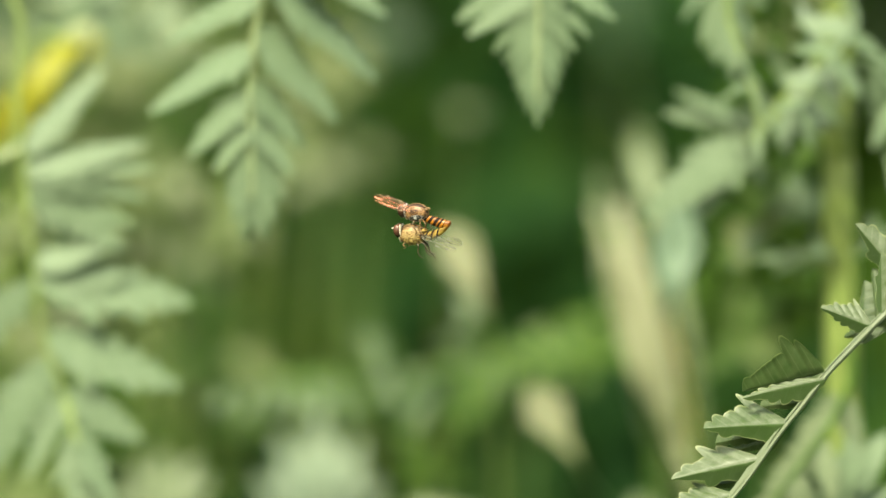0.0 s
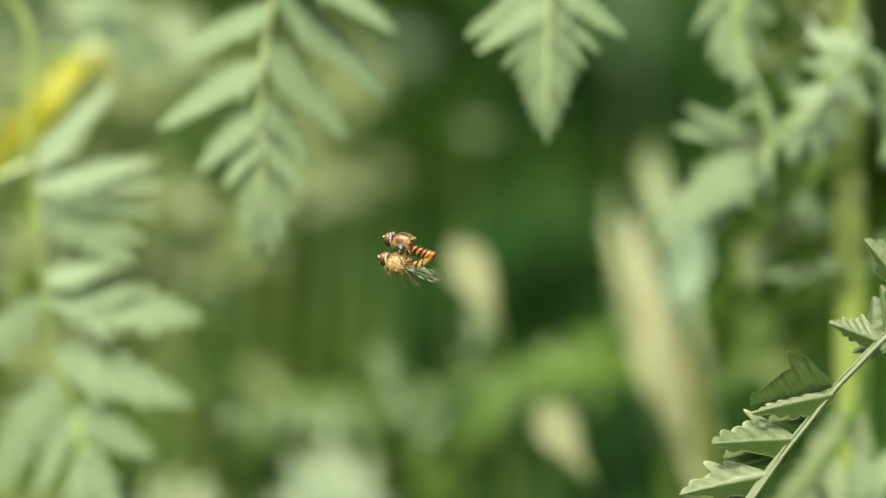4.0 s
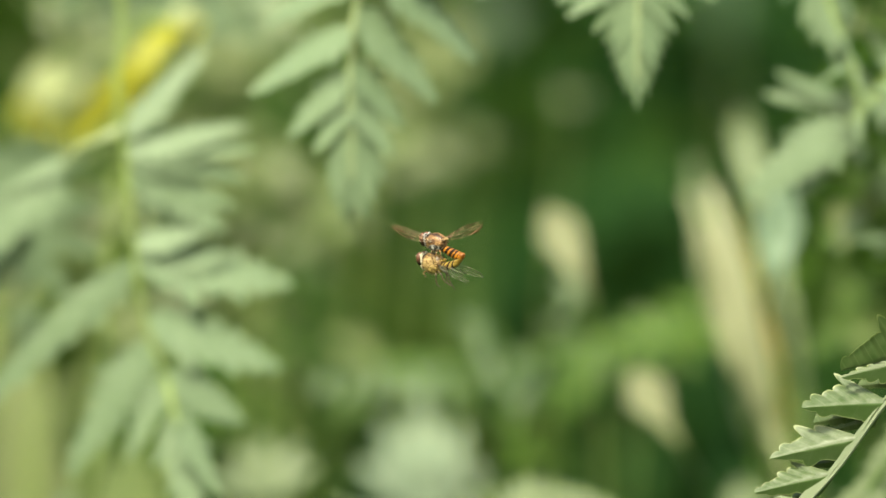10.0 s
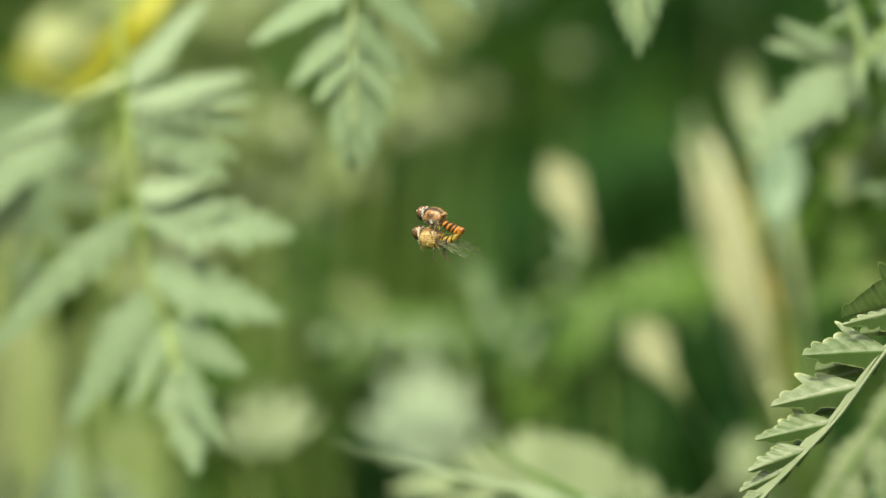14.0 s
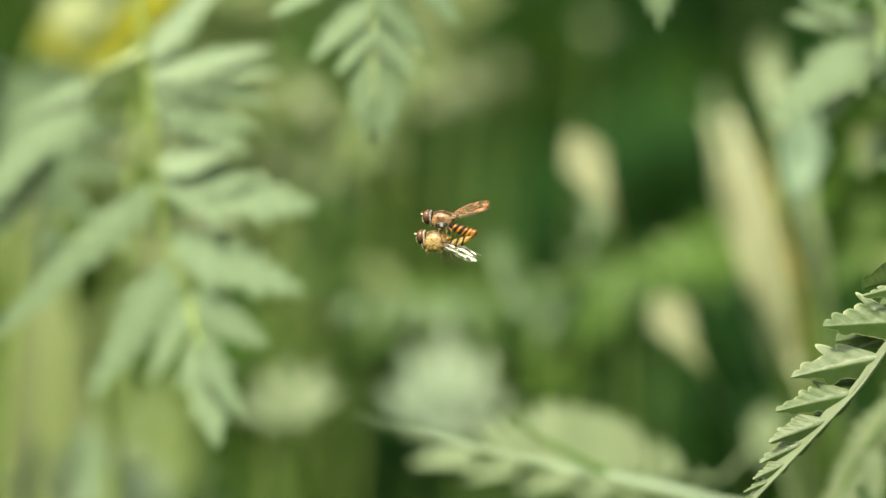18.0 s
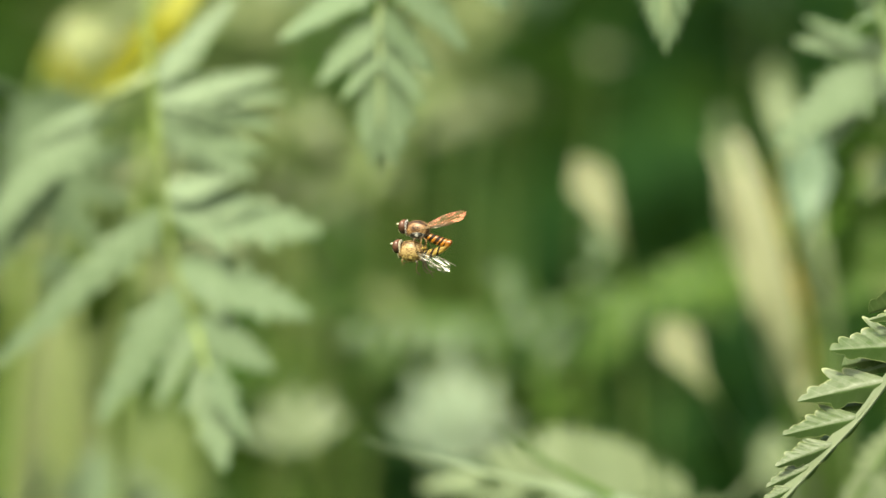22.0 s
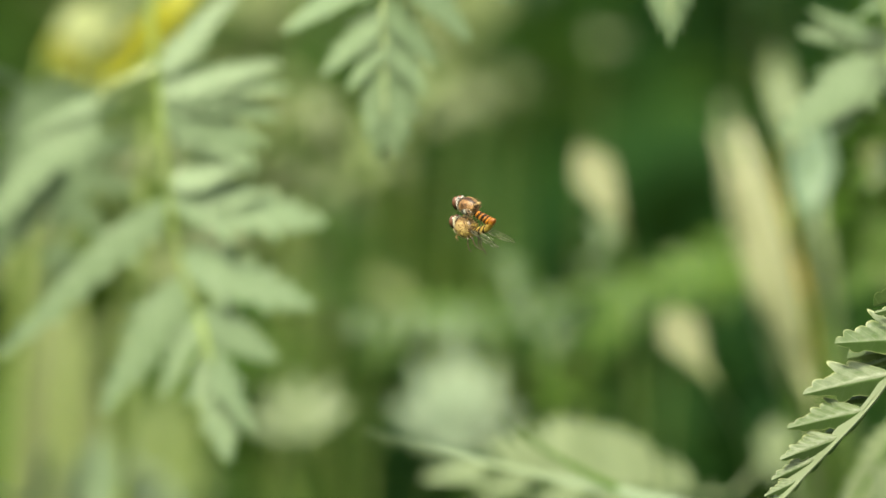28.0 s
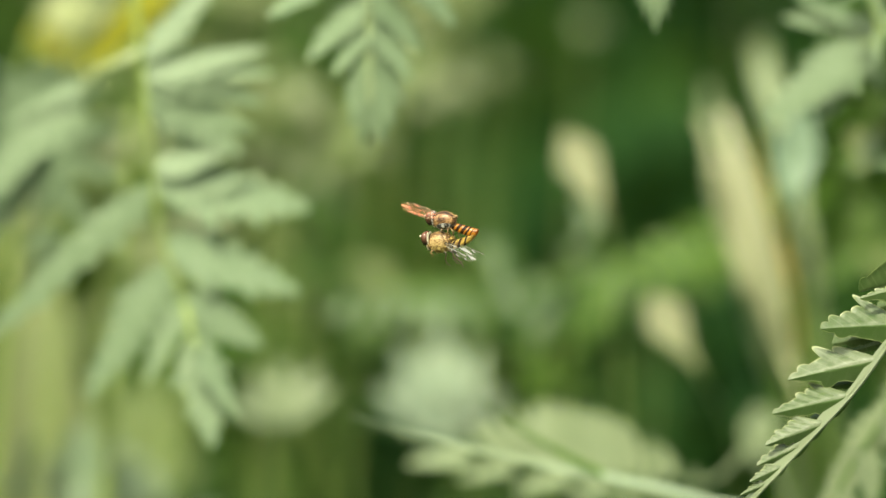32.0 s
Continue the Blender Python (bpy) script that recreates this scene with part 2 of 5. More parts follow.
def leaflet_mesh(name, rng, teeth=6, width=0.42, cut=0.35, fold=0.25, droop=0.12, thick=0.008, sub=5, forward=0.06, quilt=0.01, foot=0.03, low=1.0, low_fold=None):
    """A toothed, folded leaflet of unit length along +x, its upper face towards +z, with real thickness."""
    n = teeth * sub
    cols = (-1, -0.62, -0.28, 0, 0.28, 0.62, 1)
    verts, uvs, faces = [], [], []
    phase = rng.uniform(-0.15, 0.15)
    skew = [rng.uniform(0.82, 1.12) for _ in range(teeth + 2)]
    for layer in (0, 1):
        for i in range(n + 1):
            s = i / n
            base = ((s + foot) ** 0.42) * (1 - s) ** 0.85 * 1.78 if s < 1 else 0
            base = max(base * width / 2, 0.012 * (1 - s) + 0.002)
            for c in cols:
                f = (s * teeth + phase * (1 if c > 0 else -1)) % 1.0
                k = int(s * teeth)
                rise = f / 0.7 if f < 0.7 else 1 - ((f - 0.7) / 0.3)
                rise = max(0.0, rise) ** 0.8
                edge = abs(c) > 0.9
                w = base * skew[k] * (1 - cut * (1 - rise)) if edge else base * (1 - 0.72 * cut) * abs(c)
                y = math.copysign(w * (low * min(1, s / 0.18) if c > 0 and low < 1 else 1.0), c) if c else 0.0
                x = s + (forward * rise * (base / (width / 2)) if edge and 0 < i < n else 0)
                z = abs(y) * (low_fold if low_fold is not None and c > 0 else fold) - droop * s * s - (quilt * (1 - rise) if 0.5 < abs(c) < 0.9 else 0)
                z -= 0.03 * (1 - abs(c)) ** 6 * (1 - s)
                verts.append((x, y, z - layer * thick))
                uvs.append((s * teeth, c))
    m, lay = len(cols), (n + 1) * len(cols)
    for i in range(n):
        for j in range(m - 1):
            a = i * m + j
            faces.append((a, a + m, a + m + 1, a + 1))
            faces.append((lay + a, lay + a + 1, lay + a + m + 1, lay + a + m))
        for j, flip in ((0, False), (m - 1, True)):
            a = i * m + j
            q = (a, lay + a, lay + a + m, a + m)
            faces.append(q[::-1] if flip else q)
    me = bpy.data.meshes.new(name)
    me.from_pydata(verts, [], faces)
    layer = me.uv_layers.new(name="UVMap")
    for lp in me.loops:
        layer.data[lp.index].uv = uvs[lp.vertex_index]
    rim = {k for k in range(len(verts)) if (k % m) in (0, m - 1)}
    return sharpen(smooth(me), lambda a, b: a in rim and b in rim and (a < lay) == (b < lay))


def lobed_mesh(name, rng, lobes=6, high=0.46, low=0.30, cut=0.32, lean=1.0, fold=1.45, rise=0.05, thick=0.010, sub=9, dome=0.08, taper=0.85, wild=0.16, bend=1.5):
    """A leaflet of unit length along +x whose two halves are cut into forward-leaning rounded lobes.
    The half towards -y lies flat (its width: high), the other (low) is folded down by the angle fold."""
    n = lobes * sub
    cols = (-1, -0.93, -0.7, -0.45, -0.2, 0, 0.2, 0.45, 0.7, 0.93, 1)
    verts, uvs, faces = [], [], []
    size = [rng.uniform(1 - wild, 1 + wild) for _ in range(2 * lobes + 2)]
    for layer in (0, 1):
        for i in range(n + 1):
            s = i / n
            for c in cols:
                k = min(int(s * lobes), lobes - 1)
                f = s * lobes - k
                q = abs((f - 0.6) / 0.6) if f < 0.6 else (f - 0.6) / 0.4
                env = (1 - s) ** taper * (0.3 + 0.7 * math.sin(math.pi / 2 * min(1.0, s / 0.2)))
                lobe = 1 - cut * q ** bend
                h = env * (high if c < 0 else low) * (1 + (size[2 * k + (c > 0)] - 1) * (1 - q * q)) * (1 - (1 - lobe) * abs(c) ** 1.5)
                h = max(h, 0.004)
                w = abs(c) * h
                x = s + w * lean * (1 if c < 0 else 0.6)
                bulge = -dome * q * q * abs(c) * env + (0.014 * env if abs(c) > 0.95 else 0)
                if c < 0:
                    y, z = -w, rise * w + bulge
                else:
                    y, z = w * math.cos(fold), -w * math.sin(fold) + 0.5 * bulge
                z -= 0.02 * (1 - abs(c)) ** 8 * (1 - s) + 0.05 * s * (s - 1)
                verts.append((x, y, z - layer * thick * (1 - 0.6 * abs(c))))
                uvs.append((s * lobes + 0.4, c))
    m, lay = len(cols), (n + 1) * len(cols)
    for i in range(n):
        for j in range(m - 1):
            a = i * m + j
            faces.append((a, a + m, a + m + 1, a + 1))
            faces.append((lay + a, lay + a + 1, lay + a + m + 1, lay + a + m))
        for j, flip in ((0, False), (m - 1, True)):
            a = i * m + j
            q = (a, lay + a, lay + a + m, a + m)
            faces.append(q[::-1] if flip else q)
    me = bpy.data.meshes.new(name)
    me.from_pydata(verts, [], faces)
    layer = me.uv_layers.new(name="UVMap")
    for lp in me.loops:
        layer.data[lp.index].uv = uvs[lp.vertex_index]
    rim = {k for k in range(len(verts)) if (k % m) in (0, m - 1)}
    return sharpen(smooth(me), lambda a, b: a in rim and b in rim and (a < lay) == (b < lay))


def sharpen(me, test):
    """Marks the edges that pass the test as sharp, so that a thin rim does not bend the shading."""
    mark = me.attributes.new("sharp_edge", 'BOOLEAN', 'EDGE')
    for e in me.edges:
        mark.data[e.index].value = test(*e.vertices)
    return me


def frame_of(x_axis, z_axis):
    x = Vector(x_axis).normalized()
    z = Vector(z_axis)
    z = (z - x * z.dot(x)).normalized()
    y = z.cross(x)
    return Matrix((x, y, z)).transposed().to_4x4()


RNG = random.Random(7)
LEAFLETS = {}
for kind, args in dict(fern=dict(teeth=7, width=0.70, cut=0.34, fold=0.08, droop=0.10, sub=6),
                       smooth=dict(teeth=9, width=0.56, cut=0.40, fold=0.08, droop=0.10, sub=5),
                       lobe=dict(teeth=5, width=0.68, cut=0.50, fold=0.08, droop=0.10, sub=7),
                       plain=dict(teeth=4, width=0.5, cut=0.16, fold=0.2, droop=0.2, sub=4)).items():
    LEAFLETS[kind] = [leaflet_mesh("leaflet_" + kind, RNG, **args) for _ in range(4)]
LEAFLETS["crisp"] = [lobed_mesh("leaflet_crisp", RNG, lobes=k, cut=0.23, bend=2.4, dome=0.05, lean=0.9, wild=0.3, low=0.32, fold=1.3) for k in (5, 6, 6, 5)]
LEAFLETS["feather"] = [lobed_mesh("leaflet_feather", RNG, lobes=k, high=0.32, low=0.32, cut=0.42, lean=0.5, fold=0.15, dome=0.03, taper=0.62, bend=2.0) for k in (7, 6, 8, 7)]
LEAFLETS["scallop"] = [lobed_mesh("leaflet_scallop", RNG, lobes=k, high=0.52, low=0.22, cut=0.26, lean=0.35, fold=1.2, dome=0.05, taper=0.62, bend=2.2, wild=0.25) for k in (5, 5, 6, 6)]
DRESSED = {}


def leaflet_data(kind, material):
    i = RNG.randrange(4)
    key = (kind, i, material.name)
    if key not in DRESSED:
        me = LEAFLETS[kind][i].copy()
        me.materials.append(material)
        DRESSED[key] = me
    return DRESSED[key]


def pinnate_leaf(plant, root, points, normal, leaflets, kind, material, stalk=STEM, thick=0.0007, tip=0.012, label="", jitter=6, twist=0.0):
    """A feathered leaf under a plant: a rachis through the points and its leaflets.
    leaflets: rows of (place along the rachis 0..1, side +1/-1, length, degrees off the rachis)."""
    pts = spline(points, 28)
    base = pts[0].copy()
    local = [p - base for p in pts]
    rachis = part("leaf", tube_mesh("leaf", local, lambda s: thick * (1.05 - 0.75 * s), 7), stalk, plant, label,
                  Matrix.Translation(base - root))
    nrm = Vector(normal).normalized()

    def place(s, ang, side, length, extra):
        i = min(int(s * 28), 27)
        p = local[i].lerp(local[i + 1], s * 28 - i)
        t = (local[i + 1] - local[i]).normalized()
        nn = (nrm - t * nrm.dot(t)).normalized()
        sd = nn.cross(t) * side
        a = radians(ang + RNG.uniform(-jitter, jitter))
        x = t * math.cos(a) + sd * math.sin(a)
        nn = nn + sd * (-0.25 + twist) + Vector((RNG.uniform(-1, 1), RNG.uniform(-1, 1), RNG.uniform(-1, 1))) * (0.02 * jitter)
        part("leaflet", leaflet_data(kind, material), None, rachis,
             m=Matrix.Translation(p + nn * 0.0002) @ frame_of(x, nn) @ Matrix.Scale(length * extra, 4))

    for s, side, length, ang in leaflets:
        place(s, ang, side, length, RNG.uniform(0.94, 1.06))
    if tip:
        place(0.97, 0, 1, tip, 1)
    return rachis


def set_leaf(plant, root, points, normal, leaflets, kind, material, stalk=LEAF_PALE, thick=0.0008, label="", lean=0.0, proud=-0.3, wild=0.12):
    """A feathered leaf whose leaflets are set one by one: rows of (foot a, foot h, tip a, tip h), as spot() takes them, and a factor for the width.
    lean: how far tips come forward."""
    pts = spline(points, 48)
    base = pts[0].copy()
    rachis = part("leaf", tube_mesh("leaf", [p - base for p in pts], lambda s: thick * (1.1 - 0.8 * s), 8), stalk, plant, label,
                  Matrix.Translation(base - root))
    nrm = Vector(normal)
    d = points[-1].y
    for fx, fy, tx, ty, *wide in leaflets:
        foot = min(pts, key=lambda p: (p - spot(fx, fy, p.y)).length)
        tip = spot(tx, ty, foot.y)
        tip.y -= lean * (tip - foot).length + RNG.uniform(-0.1, 0.1) * (tip - foot).length
        x = tip - foot
        wob = Vector((RNG.uniform(-wild, wild), RNG.uniform(0, 2 * wild - 0.24), RNG.uniform(-wild, wild)))
        part("leaflet", leaflet_data(kind, material), None, rachis,
             m=Matrix.Translation(foot - base + nrm.normalized() * thick * proud) @ frame_of(x, nrm + wob) @ Matrix.Diagonal((x.length, x.length * (wide[0] if wide else 1.0), x.length, 1)))
    return rachis


def pairs(first, last, count, length, shrink, ang=52, ends=44):
    """Even pairs of leaflets from first to last along a leaf, getting shorter."""
    out = []
    for i in range(count):
        f = i / max(1, count - 1)
        for side in (1, -1):
            out.append((first + (last - first) * f + (0.012 if side > 0 else 0), side, length * (1 + (shrink - 1) * f), ang + (ends - ang) * f))
    return out


def plant_root(name, x, y, label, category="plant", group=""):
    ob = new(name)
    ob.location = (x, y, 0)
    ob.empty_display_size = 0.05
    return tagged(ob, label, category, group)


def stem_part(plant, root, points, r0, r1, material=STEM, name="stem", label=""):
    pts = [p - root for p in spline(points, 24)]
    return part(name, tube_mesh(name, pts, lambda s: r0 + (r1 - r0) * s, 10), material, plant, label)


def blade_mesh(name, pts, width, normal, fold=0.25, thick=0.0003):
    """A long folded blade along pts; width(s)."""
    nrm = Vector(normal).normalized()
    verts, faces = [], []
    n = len(pts)
    for i, p in enumerate(pts):
        t = (pts[min(i + 1, n - 1)] - pts[max(i - 1, 0)]).normalized()
        nn = (nrm - t * nrm.dot(t)).normalized()
        sd = nn.cross(t)
        w = width(i / (n - 1)) / 2
        for c in (-1, -0.5, 0, 0.5, 1):
            verts.append(p + sd * (w * c) + nn * (abs(c) * w * fold))
        for c in (1, 0, -1):
            verts.append(p + sd * (w * c) + nn * (abs(c) * w * fold - thick))
    for i in range(n - 1):
        for j in range(8):
            a, b = i * 8 + j, i * 8 + (j + 1) % 8
            faces.append((a, b, b + 8, a + 8))
    me = bpy.data.meshes.new(name)
    me.from_pydata([tuple(v) for v in verts], [], faces)
    return sharpen(smooth(me), lambda a, b: a % 8 == b % 8 and a % 8 in (0, 4, 5, 7))


def blade(name, label, points, width, material, normal=(-0.2, -1, 0.5), category="grass", group="", taper=(0.5, 1.0, 0.05), peak=0.45, fold=0.25, late=1.0):
    """One leaf blade that grows from the ground: a thing of its own."""
    pts = spline(points, 40)
    root = Vector((pts[0].x, pts[0].y, 0))

    def wide(s):
        f = s / peak if s < peak else (s - peak) / (1 - peak)
        a, b = (taper[0], taper[1]) if s < peak else (taper[1], taper[2])
        f = f ** late * f ** late * (3 - 2 * f ** late) if s < peak else f * f * (3 - 2 * f)
        return width * (a + (b - a) * f)
    me = blade_mesh(name, [p - root for p in pts], wide, normal, fold)
    ob = part(name, me, material, None, m=Matrix.Translation(root))
    nn = Vector(normal).normalized() * 0.0001
    part("midrib", tube_mesh("midrib", [p - root + nn for p in pts[:38]], lambda q: width * 0.045 * (1.1 - q), 6), STEM, ob)
    return tagged(ob, label, category, group)


# ---- ground ----
def build_ground():
    size, n = 60.0, 60
    verts, faces = [], []
    for j in range(n + 1):
        for i in range(n + 1):
            x = (i / n * 2 - 1)
            y = (j / n * 2 - 1)
            x, y = size * x * abs(x) ** 1.5, size * y * abs(y) ** 1.5 + 1.2
            verts.append((x, y, 0.015 * noise.noise(Vector((x * 3, y * 3, 0)))))
    for j in range(n):
        for i in range(n):
            a = j * (n + 1) + i
            faces.append((a, a + 1, a + n + 2, a + n + 1))
    me = bpy.data.meshes.new("ground")
    me.from_pydata(verts, [], faces)
    tagged(part("ground", smooth(me), SOIL, None), "low green growth over dark soil", "ground", kind="structure")


build_ground()


# ---- background thicket ----
def leafy_mass(name, label, count, box, size, material, seed, lean=0.6):
    """Many small folded leaves in one mesh, filling the box (x0, x1, y0, y1, z0, z1)."""
    rng = random.Random(seed)
    verts, faces = [], []
    for _ in range(count):
        c = Vector((rng.uniform(box[0], box[1]), rng.uniform(box[2], box[3]), rng.uniform(box[4], box[5])))
        # an uneven outline: ends and back draw in, with bulges
        f, g = (c.x - box[0]) / (box[1] - box[0]) * 2 - 1, (c.y - box[2]) / (box[3] - box[2])
        bulge = noise.noise(Vector((c.x * 2.2 + seed, c.y * 2.2, c.z * 1.5)))
        if abs(f) > 0.45 and f * f + 0.5 * g * g + 0.55 * bulge > 0.78 * (1.25 - 0.5 * (c.z / max(box[5], 0.1)) ** 2):
            continue
        if box[5] > 1 and c.z > box[5] * (0.72 + 0.35 * bulge + 0.12 * math.sin(5 * c.x)):
            continue
        x = Vector((rng.gauss(0, 1), rng.gauss(0, 1), rng.gauss(-0.3, 0.8))).normalized()
        z = Vector((rng.gauss(0, 0.6), rng.gauss(-0.3, 0.6), lean + rng.random()))
        m = Matrix.Translation(c) @ frame_of(x, z) @ Matrix.Scale(size * rng.uniform(0.6, 1.3), 4)
        k = len(verts)
        w = rng.uniform(0.18, 0.34)
        for s, v in ((0, 0.02), (0.3, w), (0.65, w * 0.8), (1.0, 0.01)):
            for q in (-1, 0, 1):
                verts.append(tuple(m @ Vector((s, q * v, abs(q) * v * 0.3 - 0.15 * s * s))))
        for i in range(3):
            for j in range(2):
                a = k + i * 3 + j
                faces.append((a, a + 3, a + 4, a + 1))
    me = bpy.data.meshes.new(name)
    me.from_pydata(verts, [], faces)
    return tagged(part(name, me, material, None), label, "foliage", kind="stuff")


# the sun reaches the hedge; its shade is put into the leaf colour
leafy_mass("hedge", "dense hedge leaves, deep shade put into their dark green", 50000, (-1.8, 1.8, 2.2, 3.4, 0.0, 1.9), 0.07, LEAF_DEEP, 3)
leafy_mass("undergrowth", "undergrowth leaves behind the herbs, coloured dark for shade", 1700, (-0.5, 0.5, 1.7, 2.2, 0.0, 0.565), 0.05, LEAF_PAINTED_SHADE, 4)
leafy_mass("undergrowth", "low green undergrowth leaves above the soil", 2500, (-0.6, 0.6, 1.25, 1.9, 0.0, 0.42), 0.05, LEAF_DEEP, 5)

# the hedge and the herbs go on to both sides
for k, (x0, x1, y0, y1, top) in enumerate(((-4.6, -1.2, 2.3, 3.7, 1.7), (1.2, 4.4, 2.1, 3.5, 2.1), (-7.6, -3.9, 2.6, 4.2, 2.0), (3.7, 7.4, 2.5, 4.0, 1.6))):
    leafy_mass("hedge", "dense hedge leaves, deep shade put into their dark green", 13000, (x0, x1, y0, y1, 0.0, top), 0.11, LEAF_DEEP, 80 + k)
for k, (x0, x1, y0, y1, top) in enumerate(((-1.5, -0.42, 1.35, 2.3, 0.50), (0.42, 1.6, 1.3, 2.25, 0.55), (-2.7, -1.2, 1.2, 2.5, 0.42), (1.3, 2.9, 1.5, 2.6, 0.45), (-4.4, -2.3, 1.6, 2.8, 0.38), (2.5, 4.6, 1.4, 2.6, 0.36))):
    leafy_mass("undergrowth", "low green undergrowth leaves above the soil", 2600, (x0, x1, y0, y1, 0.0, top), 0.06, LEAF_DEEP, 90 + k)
leafy_mass("undergrowth", "sparse olive leaves catching the sun behind the herbs", 120, (-0.24, 0.0, 1.6, 2.0, 0.50, 0.70), 0.034, LEAF_OLIVE, 6)
leafy_mass("undergrowth", "olive leaves low behind the grass", 18, (-0.16, 0.05, 1.5, 1.7, 0.44, 0.56), 0.03, LEAF_OLIVE, 9)

# this mass darkens a shaded gap by its leaf colour
leafy_mass("undergrowth", "leaves behind the grass blades, coloured dark for shade", 170, (0.012, 0.10, 1.75, 2.0, 0.585, 0.70), 0.032, LEAF_PAINTED_SHADE, 31)

leafy_mass("undergrowth", "soft pale green leaves close behind the herb", 210, (-0.128, -0.010, 1.50, 1.68, 0.58, 0.70), 0.020, LEAF_SOFT, 41)

leafy_mass("undergrowth", "olive leaves in the sun behind the feathery leaf", 34, (-0.020, 0.002, 1.55, 1.7, 0.643, 0.681), 0.016, LEAF_SOFT, 37)

leafy_mass("undergrowth", "sparse leaves behind the pair, coloured dark for shade", 60, (-0.030, 0.034, 1.75, 2.0, 0.575, 0.67), 0.03, LEAF_PAINTED_SHADE, 33)

leafy_mass("undergrowth", "low leaves behind the grass, coloured dark for shade", 220, (0.0, 0.125, 1.58, 1.9, 0.525, 0.595), 0.03, LEAF_PAINTED_SHADE, 61)

leafy_mass("undergrowth", "leaves between the low herbs, coloured dark for shade", 80, (-0.046, -0.008, 1.52, 1.64, 0.542, 0.584), 0.02, LEAF_PAINTED_SHADE, 71)

# ---- the plants ----
R_ROOT = Vector((spot(1640, 400, 1.31).x, 1.31, 0))
plant_r = plant_root("herb", R_ROOT.x, R_ROOT.y, "tall green herb with fern-like toothed leaves on a yellowish stem")
stem_part(plant_r, R_ROOT, [R_ROOT, R_ROOT + Vector((0.004, 0, 0.3)), spot(1640, 400, 1.308), spot(1634, 100, 1.308), spot(1640, -900, 1.31)],
          0.0040, 0.0026, STEM_YELLOW, label="upright yellow-green ridged stem")


def build_crisp_leaf():
    pts = [spot(1860, 250, 1.21), spot(1790, 338, 1.205), spot(1712, 412, 1.2), spot(1650, 475, 1.2), spot(1604, 524, 1.2), spot(1562, 578, 1.2), spot(1522, 628, 1.2),
           spot(1456, 720, 1.2), spot(1390, 792, 1.2), spot(1312, 874, 1.2), spot(1262, 930, 1.2), spot(1232, 985, 1.2)]
    rows = [(1790, 338, 1745, 180), (1760, 365, 1660, 250), (1712, 412, 1706, 300), (1695, 430, 1598, 398), (1548, 596, 1390, 612, 1.1), (1486, 668, 1334, 703, 0.9),
            (1438, 733, 1307, 763, 0.85), (1402, 784, 1294, 818, 0.8), (1366, 822, 1279, 855, 0.75), (1334, 856, 1266, 883, 0.7), (1304, 888, 1250, 906, 0.6), (1282, 912, 1238, 930, 0.6),
            (1264, 934, 1228, 952, 0.6), (1250, 956, 1220, 972, 0.6), (1236, 980, 1212, 1004, 0.6)]
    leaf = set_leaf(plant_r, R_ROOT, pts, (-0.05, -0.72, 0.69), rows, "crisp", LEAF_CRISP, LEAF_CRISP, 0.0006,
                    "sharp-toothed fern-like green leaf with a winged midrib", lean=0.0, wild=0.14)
    # the flat wing of leaf skin along the midrib
    off = spot(-6, -4, 1.2) - spot(0, 0, 1.2) + Vector((0.0, 0.0005, 0.0))
    line = [p - pts[0] + off for p in spline(pts, 40)]
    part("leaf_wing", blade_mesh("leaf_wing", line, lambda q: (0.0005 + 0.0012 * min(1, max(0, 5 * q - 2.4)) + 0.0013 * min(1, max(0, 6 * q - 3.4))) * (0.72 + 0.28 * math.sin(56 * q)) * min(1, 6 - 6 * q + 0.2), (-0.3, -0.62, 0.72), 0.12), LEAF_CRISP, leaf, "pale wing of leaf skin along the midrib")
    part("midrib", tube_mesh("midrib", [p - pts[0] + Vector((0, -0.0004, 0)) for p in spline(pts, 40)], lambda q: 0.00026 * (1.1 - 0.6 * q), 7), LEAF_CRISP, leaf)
    # the uppermost large leaflet hangs over, its face turned down and coloured for shade
    foot, tip = spot(1606, 512, 1.2), spot(1460, 548, 1.2)
    for kind_no, up, wide in ((0, (-0.1, -0.93, -0.3), 1.15), (1, (0.1, -0.5, 0.85), 0.4)):
        x = tip - foot
        part("leaflet", leaflet_data(("scallop", "crisp")[kind_no], (LEAF_CRISP_SHADED, LEAF_CRISP)[kind_no]), None, leaf,
             m=Matrix.Translation(foot - pts[0] + Vector((0, -0.001 * kind_no, -0.0012 * kind_no))) @ frame_of(x, up) @ Matrix.Diagonal((x.length, x.length * wide, x.length, 1)))
    # small green leaflets set lower, between the large ones, shade put into their colour
    for fx, fy, tx, ty in ((1532, 616, 1412, 640), (1524, 630, 1438, 656), (1468, 706, 1398, 716), (1610, 518, 1500, 560), (1420, 762, 1372, 772), (1575, 565, 1490, 575), (1690, 440, 1640, 452), (1664, 466, 1676, 352), (1700, 428, 1690, 330)):
        foot, tip = spot(fx, fy, 1.203), spot(tx, ty, 1.207)
        x = tip - foot
        part("leaflet", leaflet_data("scallop", LEAF_CRISP_SHADED), None, leaf, m=Matrix.Translation(foot - pts[0]) @ frame_of(x, (-0.05, -0.6, 0.5)) @ Matrix.Scale(x.length, 4))
    return leaf


build_crisp_leaf()


def hanging_leaf(plant, root, base, points, length, count, material=LEAF_PALE, normal=(0.0, -1, 0.25), kind="fern", shrink=0.35, first=0.3, ang=50, thick=0.0009, tip=0.010, last=0.93):
    return pinnate_leaf(plant, root, [base] + points, normal, pairs(first, last, count, length, shrink, ang), kind, material, material, thick, tip)


